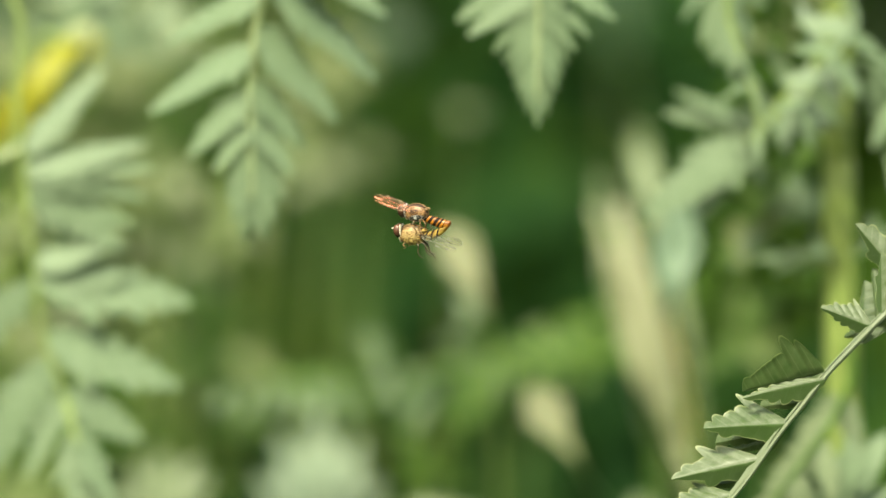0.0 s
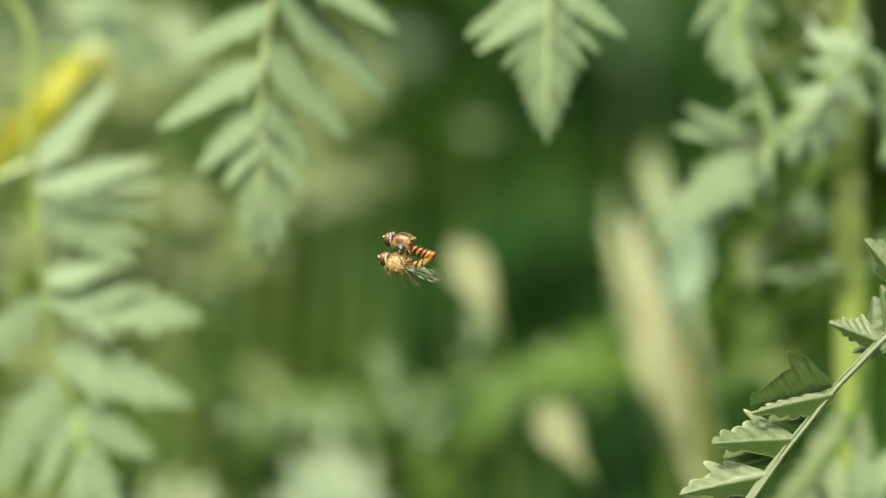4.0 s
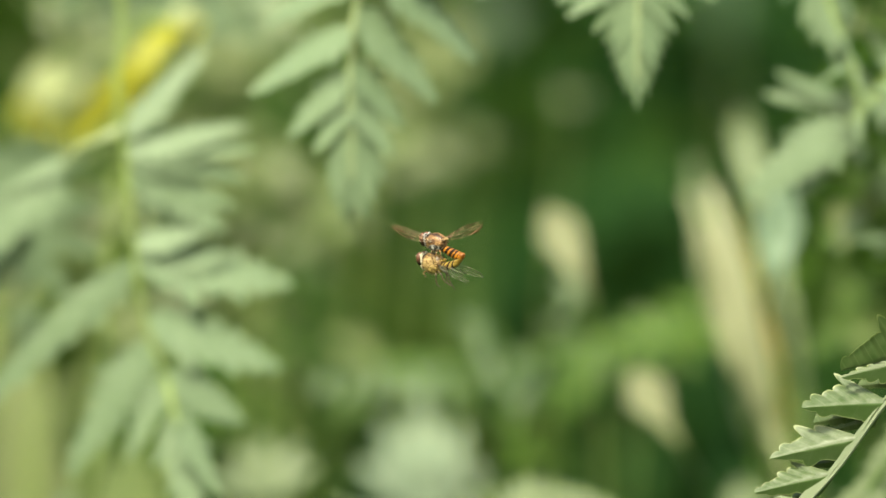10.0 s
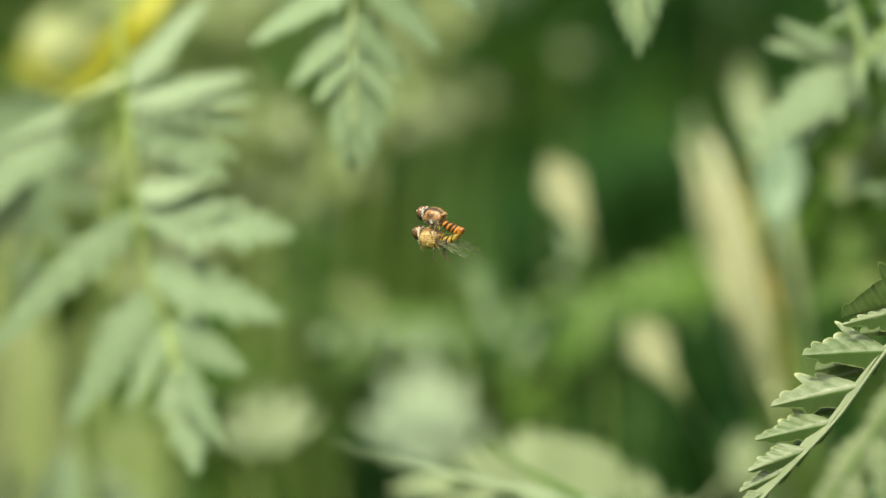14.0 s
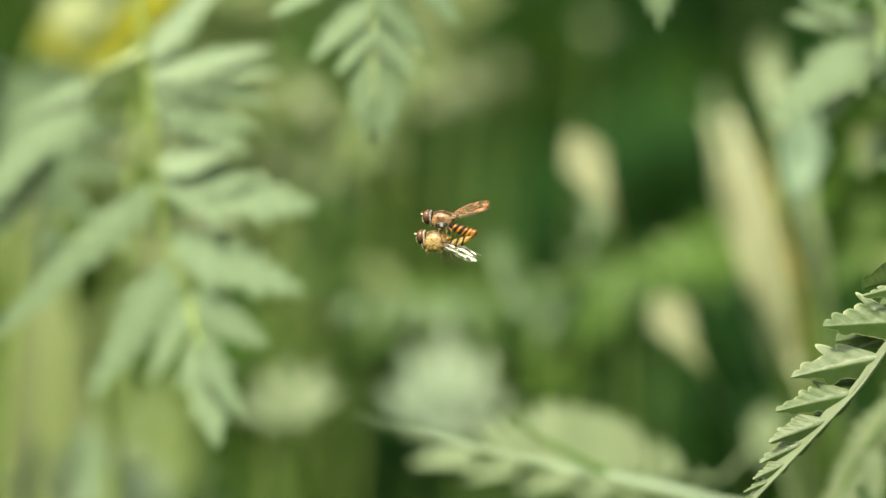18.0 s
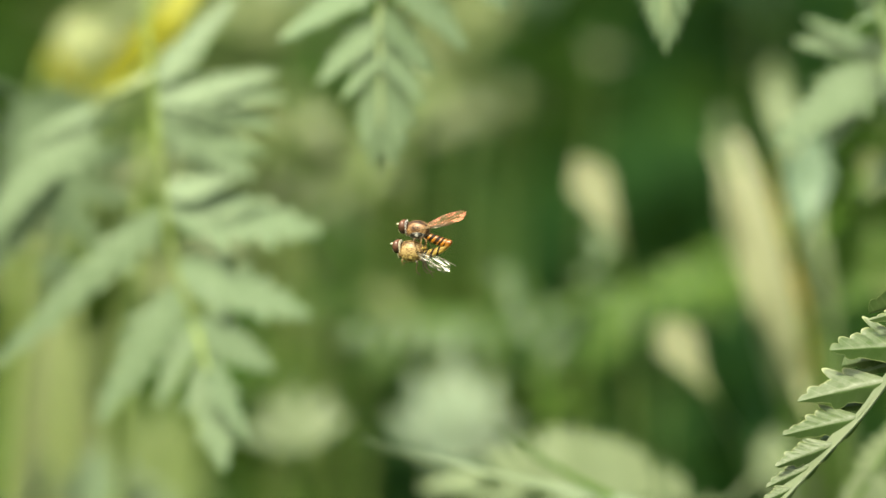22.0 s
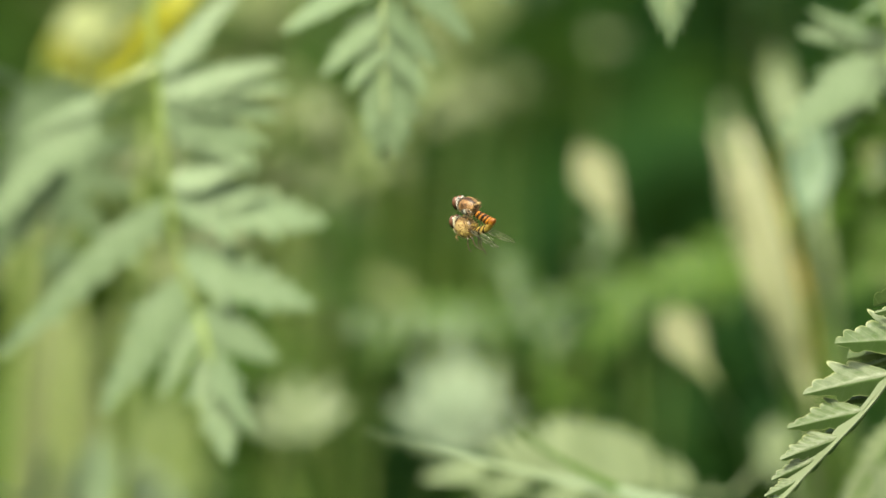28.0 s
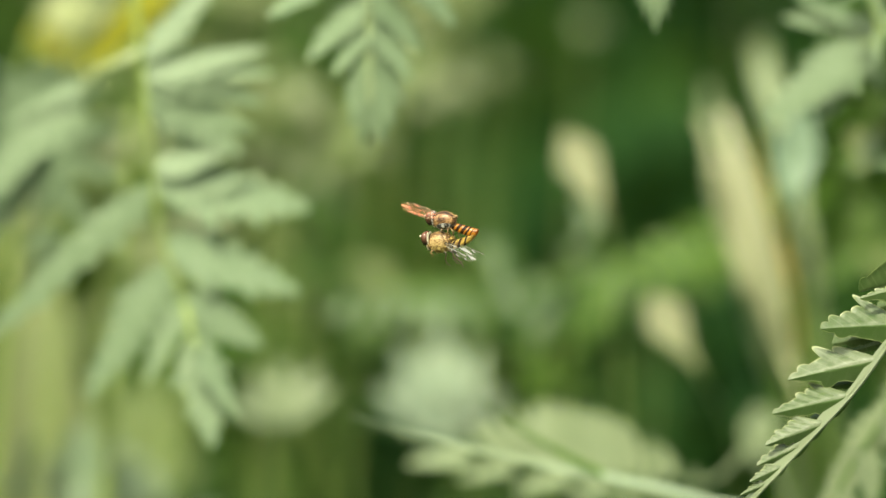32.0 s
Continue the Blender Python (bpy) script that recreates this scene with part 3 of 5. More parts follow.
set_leaf(plant_r, R_ROOT, [spot(1630, -420, 1.30), spot(1350, -470, 1.27), spot(1150, -340, 1.268), spot(1108, -200, 1.265), spot(1101, -86, 1.265), spot(1100, 4, 1.265), spot(1100, 34, 1.265)], (-0.1, -0.92, 0.36),
         [(1100, -206, 957, -106, 0.66), (1104, -206, 1240, -106, 0.66), (1099, -176, 976, -78, 0.62), (1103, -176, 1194, -76, 0.62), (1099, -146, 1022, -50, 0.6), (1103, -146, 1168, -50, 0.6), (1099, -116, 1042, -30, 0.6), (1102, -116, 1154, -28, 0.6), (1099, -91, 1052, -8, 0.6), (1102, -91, 1144, -6, 0.6), (1099, -66, 1060, 16, 0.6), (1102, -66, 1136, 18, 0.6), (1100, -42, 1070, 38, 0.55), (1102, -42, 1126, 40, 0.55), (1100, -16, 1080, 60, 0.5), (1102, -16, 1118, 62, 0.5), (1100, -26, 1100, 84, 0.42)],
         "feather", LEAF_PALE, STEM_PALE, 0.0007, "drooping pale green slender feathery leaf tip", lean=-0.15)
FACING = (-0.15, -0.8, 0.58)
set_leaf(plant_r, R_ROOT, [spot(1636, -60, 1.31), spot(1580, 0, 1.30), spot(1520, 60, 1.30), spot(1475, 110, 1.295), spot(1440, 150, 1.295)], FACING,
         [(1560, 20, 1500, -70, 0.7), (1520, 60, 1440, -10, 0.7), (1500, 75, 1325, 60, 0.6), (1490, 85, 1345, 20, 0.5), (1470, 110, 1330, 190), (1450, 140, 1390, 250), (1530, 50, 1540, 130), (1480, 105, 1500, 190)],
         "feather", LEAF_PALE, STEM, 0.001, wild=0.4)
set_leaf(plant_r, R_ROOT, [spot(1636, -120, 1.31), spot(1600, -40, 1.29), spot(1580, 30, 1.285), spot(1545, 90, 1.285)], FACING,
         [(1610, -60, 1560, -140), (1600, -40, 1566, 10), (1600, -30, 1640, 40), (1585, 10, 1545, 30), (1582, 25, 1610, 90), (1570, 45, 1534, 116), (1560, 60, 1590, 120)], "feather", LEAF_WHITE, STEM, 0.001, wild=0.4)
set_leaf(plant_r, R_ROOT, [spot(1638, -260, 1.31), spot(1520, -290, 1.30), spot(1430, -220, 1.29), spot(1438, -120, 1.285), spot(1446, -60, 1.285)], FACING,
         [(1425, -200, 1350, -110), (1430, -200, 1510, -130), (1433, -150, 1390, -60), (1437, -150, 1490, -70), (1440, -110, 1415, -30), (1442, -110, 1480, -35), (1445, -90, 1454, -4)], "fern", LEAF_PALE, wild=0.5)
set_leaf(plant_r, R_ROOT, [spot(1640, -150, 1.31), spot(1665, -100, 1.29), spot(1620, -30, 1.28), spot(1570, 50, 1.28), spot(1548, 80, 1.28)], FACING,
         [(1650, -90, 1560, -110), (1650, -80, 1720, -40), (1630, -50, 1550, -60), (1625, -40, 1680, 30), (1600, 0, 1530, 0), (1595, 10, 1635, 85), (1575, 40, 1515, 50), (1570, 50, 1590, 118), (1555, 70, 1530, 108)], "fern", LEAF_PALE, wild=0.5)
set_leaf(plant_r, R_ROOT, [spot(1644, 40, 1.31), spot(1600, 90, 1.30), spot(1540, 150, 1.32), spot(1500, 190, 1.33)], FACING,
         [(1600, 90, 1560, 160), (1560, 130, 1600, 210), (1540, 150, 1480, 160), (1520, 170, 1540, 250), (1505, 185, 1480, 240)], "lobe", LEAF_MID, wild=0.5)
set_leaf(plant_r, R_ROOT, [spot(1638, -10, 1.31), spot(1690, -30, 1.30), spot(1740, 30, 1.29), spot(1750, 120, 1.28)], FACING,
         [(1700, -20, 1790, -60), (1700, -10, 1700, 80), (1735, 20, 1830, 60), (1738, 40, 1690, 120), (1748, 100, 1800, 190), (1748, 110, 1730, 210)], "fern", LEAF_PALE, wild=0.5)
set_leaf(plant_r, R_ROOT, [spot(1642, 330, 1.31), spot(1610, 312, 1.30), spot(1560, 312, 1.30), spot(1520, 318, 1.30)], (0, -0.6, 0.8),
         [(1610, 312, 1590, 270), (1600, 312, 1560, 350), (1580, 312, 1530, 290), (1570, 312, 1520, 342), (1545, 314, 1485, 318)], "lobe", LEAF_PALE, wild=0.4)
set_leaf(plant_r, R_ROOT, [spot(1644, 330, 1.31), spot(1690, 300, 1.30), spot(1740, 300, 1.30), spot(1780, 312, 1.30)], (0, -0.6, 0.8),
         [(1690, 300, 1700, 240), (1700, 300, 1740, 250), (1740, 300, 1800, 270), (1745, 302, 1800, 350), (1770, 310, 1840, 320)], "lobe", LEAF_PALE, wild=0.4)
set_leaf(plant_r, R_ROOT, [spot(1644, 470, 1.31), spot(1660, 520, 1.29), spot(1620, 610, 1.275), spot(1540, 720, 1.27), spot(1440, 870, 1.27), spot(1400, 960, 1.27)], (0.35, -0.8, 0.35),
         [(1640, 570, 1560, 640), (1640, 570, 1680, 680), (1600, 640, 1510, 730), (1600, 640, 1630, 750), (1560, 690, 1480, 800), (1560, 690, 1580, 810), (1520, 750, 1430, 850), (1520, 750, 1540, 870), (1470, 820, 1400, 920), (1470, 820, 1490, 930), (1430, 890, 1380, 980), (1430, 890, 1450, 990)],
         "lobe", LEAF_CREAM, LEAF_MID, 0.0008)
set_leaf(plant_r, R_ROOT, [R_ROOT + Vector((0, 0, 0.42)), spot(1600, 1000, 1.30), spot(1600, 880, 1.28), spot(1640, 760, 1.275), spot(1690, 680, 1.27)], (0.1, -0.8, 0.6),
         [(1600, 900, 1500, 830), (1602, 860, 1530, 760), (1612, 820, 1570, 700), (1625, 790, 1615, 660), (1640, 760, 1660, 630), (1660, 720, 1720, 620), (1600, 880, 1680, 830), (1615, 820, 1710, 780), (1640, 770, 1740, 720)], "fern", LEAF_PALE, wild=0.5)

set_leaf(plant_r, R_ROOT, [spot(1640, -200, 1.31), spot(1540, -230, 1.30), spot(1450, -170, 1.282), spot(1440, -110, 1.28), spot(1470, -20, 1.28), spot(1492, 70, 1.28), spot(1490, 120, 1.28)], FACING,
         [(1436, -120, 1446, -6, 0.62), (1440, -120, 1404, -40, 0.5), (1480, -90, 1478, 0, 0.5), (1492, 80, 1490, 150, 0.75), (1470, -20, 1500, 60, 0.5), (1485, 40, 1530, 100, 0.5), (1475, 0, 1420, 40, 0.5)], "feather", LEAF_PALE, STEM, 0.0007, "pale small-leaved side leaf", wild=0.3)
set_leaf(plant_r, R_ROOT, [spot(1560, 20, 1.30), spot(1510, 80, 1.292), spot(1470, 110, 1.29)], (0.1, -0.9, 0.35), [(1475, 105, 1290, 246, 0.85)], "feather", LEAF_PALE, STEM, 0.0007, "broad sunlit pale leaflet", wild=0.0)
leafy_mass("leaflets", "small pale and dark leaflets crowding the tall stem", 45, (0.068, 0.100, 1.30, 1.37, 0.612, 0.672), 0.0085, LEAF_SOFT, 51)
# dark leaflets stand in for the shaded gaps around the stem
leafy_mass("leaflets", "small green leaflets crowding the tall stem, coloured dark for shaded gaps", 130, (0.066, 0.100, 1.31, 1.38, 0.606, 0.668), 0.0085, LEAF_DEEP, 52)

L_ROOT = Vector((-0.125, 1.32, 0))
plant_l = plant_root("herb", L_ROOT.x, L_ROOT.y, "tall pale green herb with drooping feathery leaves")
L_TOP = Vector((-0.105, 1.30, 0.70))
stem_part(plant_l, L_ROOT, [L_ROOT, Vector((-0.123, 1.32, 0.3)), Vector((-0.115, 1.31, 0.55)), L_TOP, Vector((-0.10, 1.30, 0.86))], 0.0045, 0.0025)

set_leaf(plant_l, L_ROOT, [L_TOP, spot(300, -450, 1.29), spot(560, -400, 1.285), spot(624, -266, 1.277), spot(604, -106, 1.277), spot(592, 4, 1.277), spot(594, 124, 1.277), spot(594, 214, 1.277)],
         (-0.1, -0.85, 0.91),
         [(622, -256, 422, -186, 0.80), (627, -261, 832, -116, 0.80), (610, -166, 442, -66, 0.75), (617, -176, 818, 0, 0.73), (600, -66, 412, 58, 0.75), (606, -91, 744, 72, 0.91), (594, 9, 482, 136, 0.80), (598, -6, 686, 120, 0.91), (593, 74, 528, 162, 0.98), (596, 59, 666, 170, 0.91), (593, 119, 552, 212, 0.98), (595, 109, 650, 212, 0.98), (593, 154, 562, 250, 0.98), (595, 149, 634, 250, 0.98), (594, 184, 576, 278, 0.91), (595, 179, 618, 280, 0.91), (594, 144, 589, 296, 0.51)],
         "feather", LEAF_PALE, STEM_PALE, 0.0010, "drooping pale green feathery leaf", lean=-0.15)
set_leaf(plant_l, L_ROOT, [L_TOP + Vector((0, 0, -0.01)), spot(158, -166, 1.30), spot(180, 54, 1.30), spot(198, 224, 1.30), spot(212, 360, 1.30), spot(234, 480, 1.30), spot(268, 574, 1.30), spot(298, 694, 1.30)],
         (-0.14, -0.92, 0.36),
         [(192, 140, 334, -20, 0.57), (192, 154, 410, 116, 0.61), (196, 166, 422, 158, 0.54), (198, 172, 406, 210, 0.61), (199, 178, 388, 260, 0.68), (200, 186, 370, 302, 0.74), (202, 192, 325, 320, 0.68), (204, 198, 290, 260, 0.81), (198, 168, 342, 148, 0.68), (199, 176, 330, 203, 0.81), (212, 344, 488, 396, 0.90), (216, 329, 358, 290, 0.81),
          (214, 366, 388, 346, 0.68), (240, 464, 468, 546, 0.85), (266, 554, 403, 642, 1.0), (240, 484, 92, 736, 0.62), (256, 554, 198, 706, 0.75), (206, 356, -97, 639, 0.36)],
         "feather", LEAF_PALE, STEM, 0.00075, "drooping pale green lobed leaf on a long stalk", lean=-0.12)
set_leaf(plant_l, L_ROOT, [spot(268, 574, 1.299), spot(280, 620, 1.294), spot(288, 650, 1.290)], (-0.1, -0.7, 0.7), [(284, 620, 318, 820, 0.9), (286, 640, 360, 770, 0.7)], "feather", LEAF_PALE, STEM, 0.0007, "pale end leaflets of the drooping leaf", lean=0.05)
set_leaf(plant_l, L_ROOT, [spot(186, 124, 1.30), spot(148, 144, 1.30), spot(100, 169, 1.305), spot(48, 244, 1.31), spot(-22, 344, 1.315)], (-0.2, -0.9, 0.4),
         [(100, 174, -52, 244, 0.5), (92, 184, -132, 414, 0.55), (28, 274, -142, 514, 0.5)], "feather", LEAF_PALE, STEM_PALE, 0.0011, "pale side leaf on a thin stalk", lean=-0.1)
hanging_leaf(plant_l, L_ROOT, Vector((-0.12, 1.315, 0.64)), [spot(-60, 150, 1.33), spot(0, 250, 1.33), spot(60, 330, 1.33), spot(20, 480, 1.33)], 0.020, 6)
hanging_leaf(plant_l, L_ROOT, L_TOP, [spot(200, -160, 1.37), spot(300, -110, 1.37), spot(370, -70, 1.37)], 0.016, 6)
hanging_leaf(plant_l, L_ROOT, Vector((-0.117, 1.31, 0.56)), [spot(-20, 900, 1.37), spot(90, 880, 1.37), spot(180, 920, 1.37)], 0.02, 5)


set_leaf(plant_l, L_ROOT, [L_TOP, spot(-60, -330, 1.36), spot(120, -190, 1.38), spot(280, -120, 1.372), spot(430, -100, 1.39)], (-0.1, -0.9, 0.4),
         [(60, -235, 40, -120), (110, -195, 100, -60), (120, -190, 200, -240), (170, -165, 160, -40), (180, -160, 260, -210), (230, -140, 220, -20), (240, -135, 320, -180), (290, -118, 290, -10), (300, -116, 390, -160), (350, -108, 370, -20), (400, -102, 440, -30), (410, -102, 490, -110)],
         "feather", LEAF_PALE, STEM_PALE, 0.0009, "arching pale feathery leaf", lean=-0.1)


def yellow_flower(x, y, d, r, label, drooping=False):
    head = spot(x, y, d)
    root = Vector((head.x - 0.03, head.y + 0.01, 0))
    f = plant_root("yellow_flower", root.x, root.y, label, "flower")
    stem_part(f, root, [root, root + Vector((0.0, 0, 0.35)), head + Vector((-0.014, 0.006, -0.03)), head], 0.0014, 0.001, STEM)
    part("disc", ball_mesh("disc", r, r, r * 0.92), DISC_CREAM, f, "cream and green flower centre", Matrix.Translation(head - root))
    for k in range(13):
        a = radians(195 + 165 * k / 12)
        way = Vector((math.cos(a), -0.15, math.sin(a)))
        part("petal", leaflet_data("plain", PETAL), None, f, m=Matrix.Translation(head - root + Vector((way.x * 0.72, -0.55, way.z * 0.66)) * r) @ frame_of(way, (0, -1, 0.5)) @ Matrix.Scale(r * 0.62, 4))
    if drooping:
        long_petal(f, root, [spot(284, -56, d), spot(246, -22, d - 0.004), spot(216, 22, d - 0.006), spot(172, 64, d - 0.004), spot(122, 118, d), spot(92, 142, d + 0.004)], 0.0066)
        long_petal(f, root, [spot(300, -66, d), spot(262, -34, d - 0.006), spot(226, 26, d - 0.008), spot(196, 92, d - 0.006)], 0.0045)


def long_petal(f, root, pts, width):
    p = [q - root for q in spline(pts, 16)]
    part("petal", blade_mesh("petal", p, lambda q: width * (0.35 + 0.65 * math.sin(math.pi * (0.12 + 0.8 * q))), (-0.2, -1, 0.4)), PETAL, f, "long bright yellow petal")


yellow_flower(80, 66, 1.43, 0.0083, "round yellow daisy-like flower head with drooping petals")
yellow_flower(300, -66, 1.352, 0.0035, "small yellow flower head with long petals hanging down", True)

# ---- blurred blades and leaves behind ----
G = "grass blades behind the herbs"
broad = blade("dry_blade", "broad pale straw-coloured grass blade with an ochre edge", [spot(1440, 1500, 1.42), spot(1362, 800, 1.372), spot(1336, 670, 1.375), spot(1309, 575, 1.372), spot(1277, 440, 1.372), spot(1246, 310, 1.375), spot(1222, 225, 1.38)],
              0.0068, BLADE_STRAW, group=G, peak=0.62, taper=(0.06, 1, 0.32), late=1.5, fold=0.08)
edge_line = [spot(1356, 670, 1.368), spot(1350, 570, 1.364), spot(1328, 480, 1.364), spot(1306, 390, 1.365), spot(1274, 260, 1.368)]
part("dry_edge", blade_mesh("dry_edge", [p - broad.location for p in spline(edge_line, 20)], lambda q: 0.0017 * math.sin(math.pi * (0.1 + 0.8 * q)) * (0.7 + 0.3 * math.sin(17 * q)), (-0.2, -1, 0.3)), OCHRE, broad, "withered ochre edge")
narrow = blade("dry_blade", "narrow pale straw-coloured grass blade beside the broad one", [spot(1420, 1500, 1.43), spot(1345, 800, 1.40), spot(1312, 660, 1.39), spot(1276, 560, 1.372), spot(1238, 430, 1.372), spot(1206, 310, 1.372), spot(1178, 235, 1.39)],
      0.0044, BLADE_STRAW, (-0.45, -0.9, 0.35), group=G, peak=0.62, taper=(0.08, 1, 0.3), late=1.2, fold=0.08)
greenish = blade("dry_blade", "narrow greenish straw blade behind the broad one", [spot(1400, 1500, 1.46), spot(1330, 820, 1.44), spot(1296, 640, 1.43), spot(1252, 480, 1.43), spot(1214, 360, 1.43), spot(1192, 180, 1.43)],
      0.0060, LEAF_CREAM, (0.2, -0.9, 0.35), group=G, peak=0.6, taper=(0.1, 1, 0.3), late=1.2, fold=0.3)
blade("dry_blade", "short pale straw-coloured grass blade", [spot(1060, 1400, 1.43), spot(1034, 640, 1.42), spot(1030, 490, 1.40), spot(1004, 395, 1.39), spot(968, 318, 1.39), spot(940, 266, 1.39)], 0.0092, BLADE_STRAW, group=G, peak=0.84, taper=(0.03, 1, 0.3), late=3.2)
blade("dry_blade", "short pale straw-coloured grass blade, lit from the front", [spot(1300, 1400, 1.43), spot(1250, 860, 1.42), spot(1192, 712, 1.38), spot(1154, 650, 1.375), spot(1122, 600, 1.375), spot(1092, 555, 1.375)], 0.0092, BLADE_STRAW, group=G, peak=0.84, taper=(0.03, 1, 0.35), late=3.0)
blade("grass_blade", "arching mid-green grass blade", [spot(1480, 1500, 1.45), spot(1370, 640, 1.43), spot(1230, 500, 1.42), spot(1080, 500, 1.42), spot(940, 520, 1.42), spot(830, 560, 1.42)], 0.008, LEAF_MID, (0, -0.6, 0.8), group=G)
blade("grass_blade", "pale green drooping grass blade", [spot(300, 1500, 1.45), spot(480, 640, 1.50), spot(600, 560, 1.48), spot(720, 560, 1.48), spot(830, 590, 1.48)], 0.008, LEAF_OLIVE, (0, -0.6, 0.8), group=G, peak=0.85, taper=(0.05, 1, 0.1), late=2.0)
blade("leaf_blade", "pale bluish green hanging leaf blade", [spot(1460, 1400, 1.50), spot(1400, 660, 1.47), spot(1342, 480, 1.37), spot(1338, 400, 1.35), spot(1346, 310, 1.35), spot(1362, 230, 1.35)], 0.0098, LEAF_BLUE, (0.1, -0.9, 0.35), group=G, peak=0.84, taper=(0.03, 1, 0.4), late=3.0)
blade("grass_blade", "broad upright olive-green blade", [spot(30, 1500, 1.44), spot(26, 900, 1.44), spot(18, 600, 1.44), spot(0, 200, 1.45)], 0.024, BLADE_OLIVE, group=G, peak=0.3)
blade("dry_blade", "pale straw-coloured blade tip", [spot(1500, 1400, 1.42), spot(1380, 500, 1.40), spot(1300, 180, 1.42), spot(1285, 90, 1.42)], 0.0055, LEAF_CREAM, group=G, peak=0.85, taper=(0.1, 1, 0.2))

blade("leaf_blade", "broad bluish green leaf, coloured dim as if in shade", [spot(1290, 1500, 1.80), spot(1290, 500, 1.78), spot(1272, 200, 1.76), spot(1262, -20, 1.76), spot(1256, -260, 1.76)], 0.016, LEAF_TEAL, (-0.1, -0.9, 0.4), group=G, peak=0.93, taper=(0.05, 1, 0.5), late=6.0)
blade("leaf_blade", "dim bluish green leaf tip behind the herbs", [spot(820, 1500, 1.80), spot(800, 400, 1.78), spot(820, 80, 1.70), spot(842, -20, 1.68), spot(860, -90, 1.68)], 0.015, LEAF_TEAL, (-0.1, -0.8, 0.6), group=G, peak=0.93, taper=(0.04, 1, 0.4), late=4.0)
F_ROOT = Vector((0.09, 1.34, 0))
plant_f = plant_root("low_herb", F_ROOT.x, F_ROOT.y, "low herb with a pale feathery leaf")
set_leaf(plant_f, F_ROOT, [F_ROOT, F_ROOT + Vector((0.004, 0, 0.35)), spot(1350, 970, 1.34), spot(1180, 885, 1.335), spot(960, 862, 1.33), spot(800, 838, 1.33), spot(640, 795, 1.33)], (-0.15, -0.6, 0.8),
         [(1170, 885, 1165, 860, 0.8), (1140, 882, 1130, 830, 0.8), (1110, 878, 1090, 802, 0.8), (1080, 874, 1052, 780, 0.8), (1050, 870, 1014, 762, 0.8), (1010, 866, 972, 750, 0.8), (970, 862, 925, 738, 0.8), (930, 858, 880, 742, 0.8), (890, 852, 830, 764, 0.8), (850, 846, 770, 780, 0.8),
          (1125, 880, 1110, 815, 0.7), (1065, 872, 1034, 770, 0.7), (1030, 868, 992, 754, 0.7), (990, 864, 948, 742, 0.7), (950, 860, 902, 738, 0.7), (910, 855, 855, 752, 0.7), (870, 849, 800, 770, 0.7),
          (1100, 878, 1030, 930, 0.8), (1030, 870, 940, 920, 0.8), (950, 862, 850, 900, 0.8), (860, 850, 750, 880, 0.8), (780, 832, 660, 850, 0.8)], "feather", LEAF_CREAM, LEAF_CREAM, 0.0005, "pale feathery leaf held nearly level")


for k, (q0, q1, q2) in enumerate((((1180, 915), (850, 842), (560, 766)), ((1190, 932), (880, 852), (590, 784)), ((1120, 925), (900, 815), (790, 738)))):
    blade("grass_blade", "thin pale grass blade lying across the feathery leaf", [spot(1500 - 40 * k, 1500, 1.29), spot(1330, 1000, 1.285), spot(*q0, 1.28), spot(*q1, 1.275), spot(*q2, 1.27)],
          0.0021, (LEAF_WHITE, LEAF_CREAM, LEAF_MID)[k], (-0.1, -0.7, 0.7), group=G, peak=0.5)


def blossom(x, y, d, r, label):
    """A small umbel: a thin stem with a cluster of whitish florets, also used for blurred highlights."""
    head = spot(x, y, d)
    root = Vector((head.x - 0.02, head.y + 0.02, 0))
    f = plant_root("blossom_glint", root.x, root.y, label, "flower", "pale blossoms behind the herbs")
    stem_part(f, root, [root, root + Vector((0, 0, 0.35)), head + Vector((-0.004, 0.004, -0.04)), head], r * 0.1, r * 0.08, STEM)
    rng = random.Random(int(x))
    for _ in range(9):
        o = Vector((rng.gauss(0, 0.4), rng.gauss(0, 0.4), rng.gauss(0, 0.3))) * r
        part("floret", ball_mesh("floret", r * 0.38, r * 0.38, r * 0.3, 10, 7), BLOSSOM, f, m=Matrix.Translation(head - root + o))


# several of these clusters are added in place of blurred highlights
for a, h, dd, rr in ((165, 285, 1.50, 0.007), (285, 420, 1.47, 0.007), (-20, 418, 1.50, 0.007), (983, 78, 1.55, 0.0030), (748, 184, 1.55, 0.0048), (694, 206, 1.56, 0.0048), (818, 148, 1.56, 0.0032), (640, 110, 1.6, 0.006), (1120, 470, 1.5, 0.003), (610, 300, 1.5, 0.003), (640, 170, 1.6, 0.003), (860, 160, 1.58, 0.0014), (100, -60, 1.42, 0.006), (470, 225, 1.5, 0.007), (520, 350, 1.52, 0.007), (425, 305, 1.5, 0.006), (560, 250, 1.54, 0.006)):
    blossom(a, h, dd, rr, "small cluster of whitish florets on a thin stem, some standing in for highlights")
blade("grass_blade", "bright green grass blade", [spot(900, 1500, 1.47), spot(930, 720, 1.47), spot(990, 600, 1.46), spot(1060, 520, 1.46)], 0.009, LEAF_MID, group=G, peak=0.86, taper=(0.05, 1, 0.2), late=2.0)
blade("grass_blade", "bright green grass blade", [spot(560, 1500, 1.47), spot(555, 760, 1.47), spot(560, 660, 1.46), spot(610, 590, 1.46)], 0.008, LEAF_MID, group=G, peak=0.93, taper=(0.05, 1, 0.2), late=4.0)
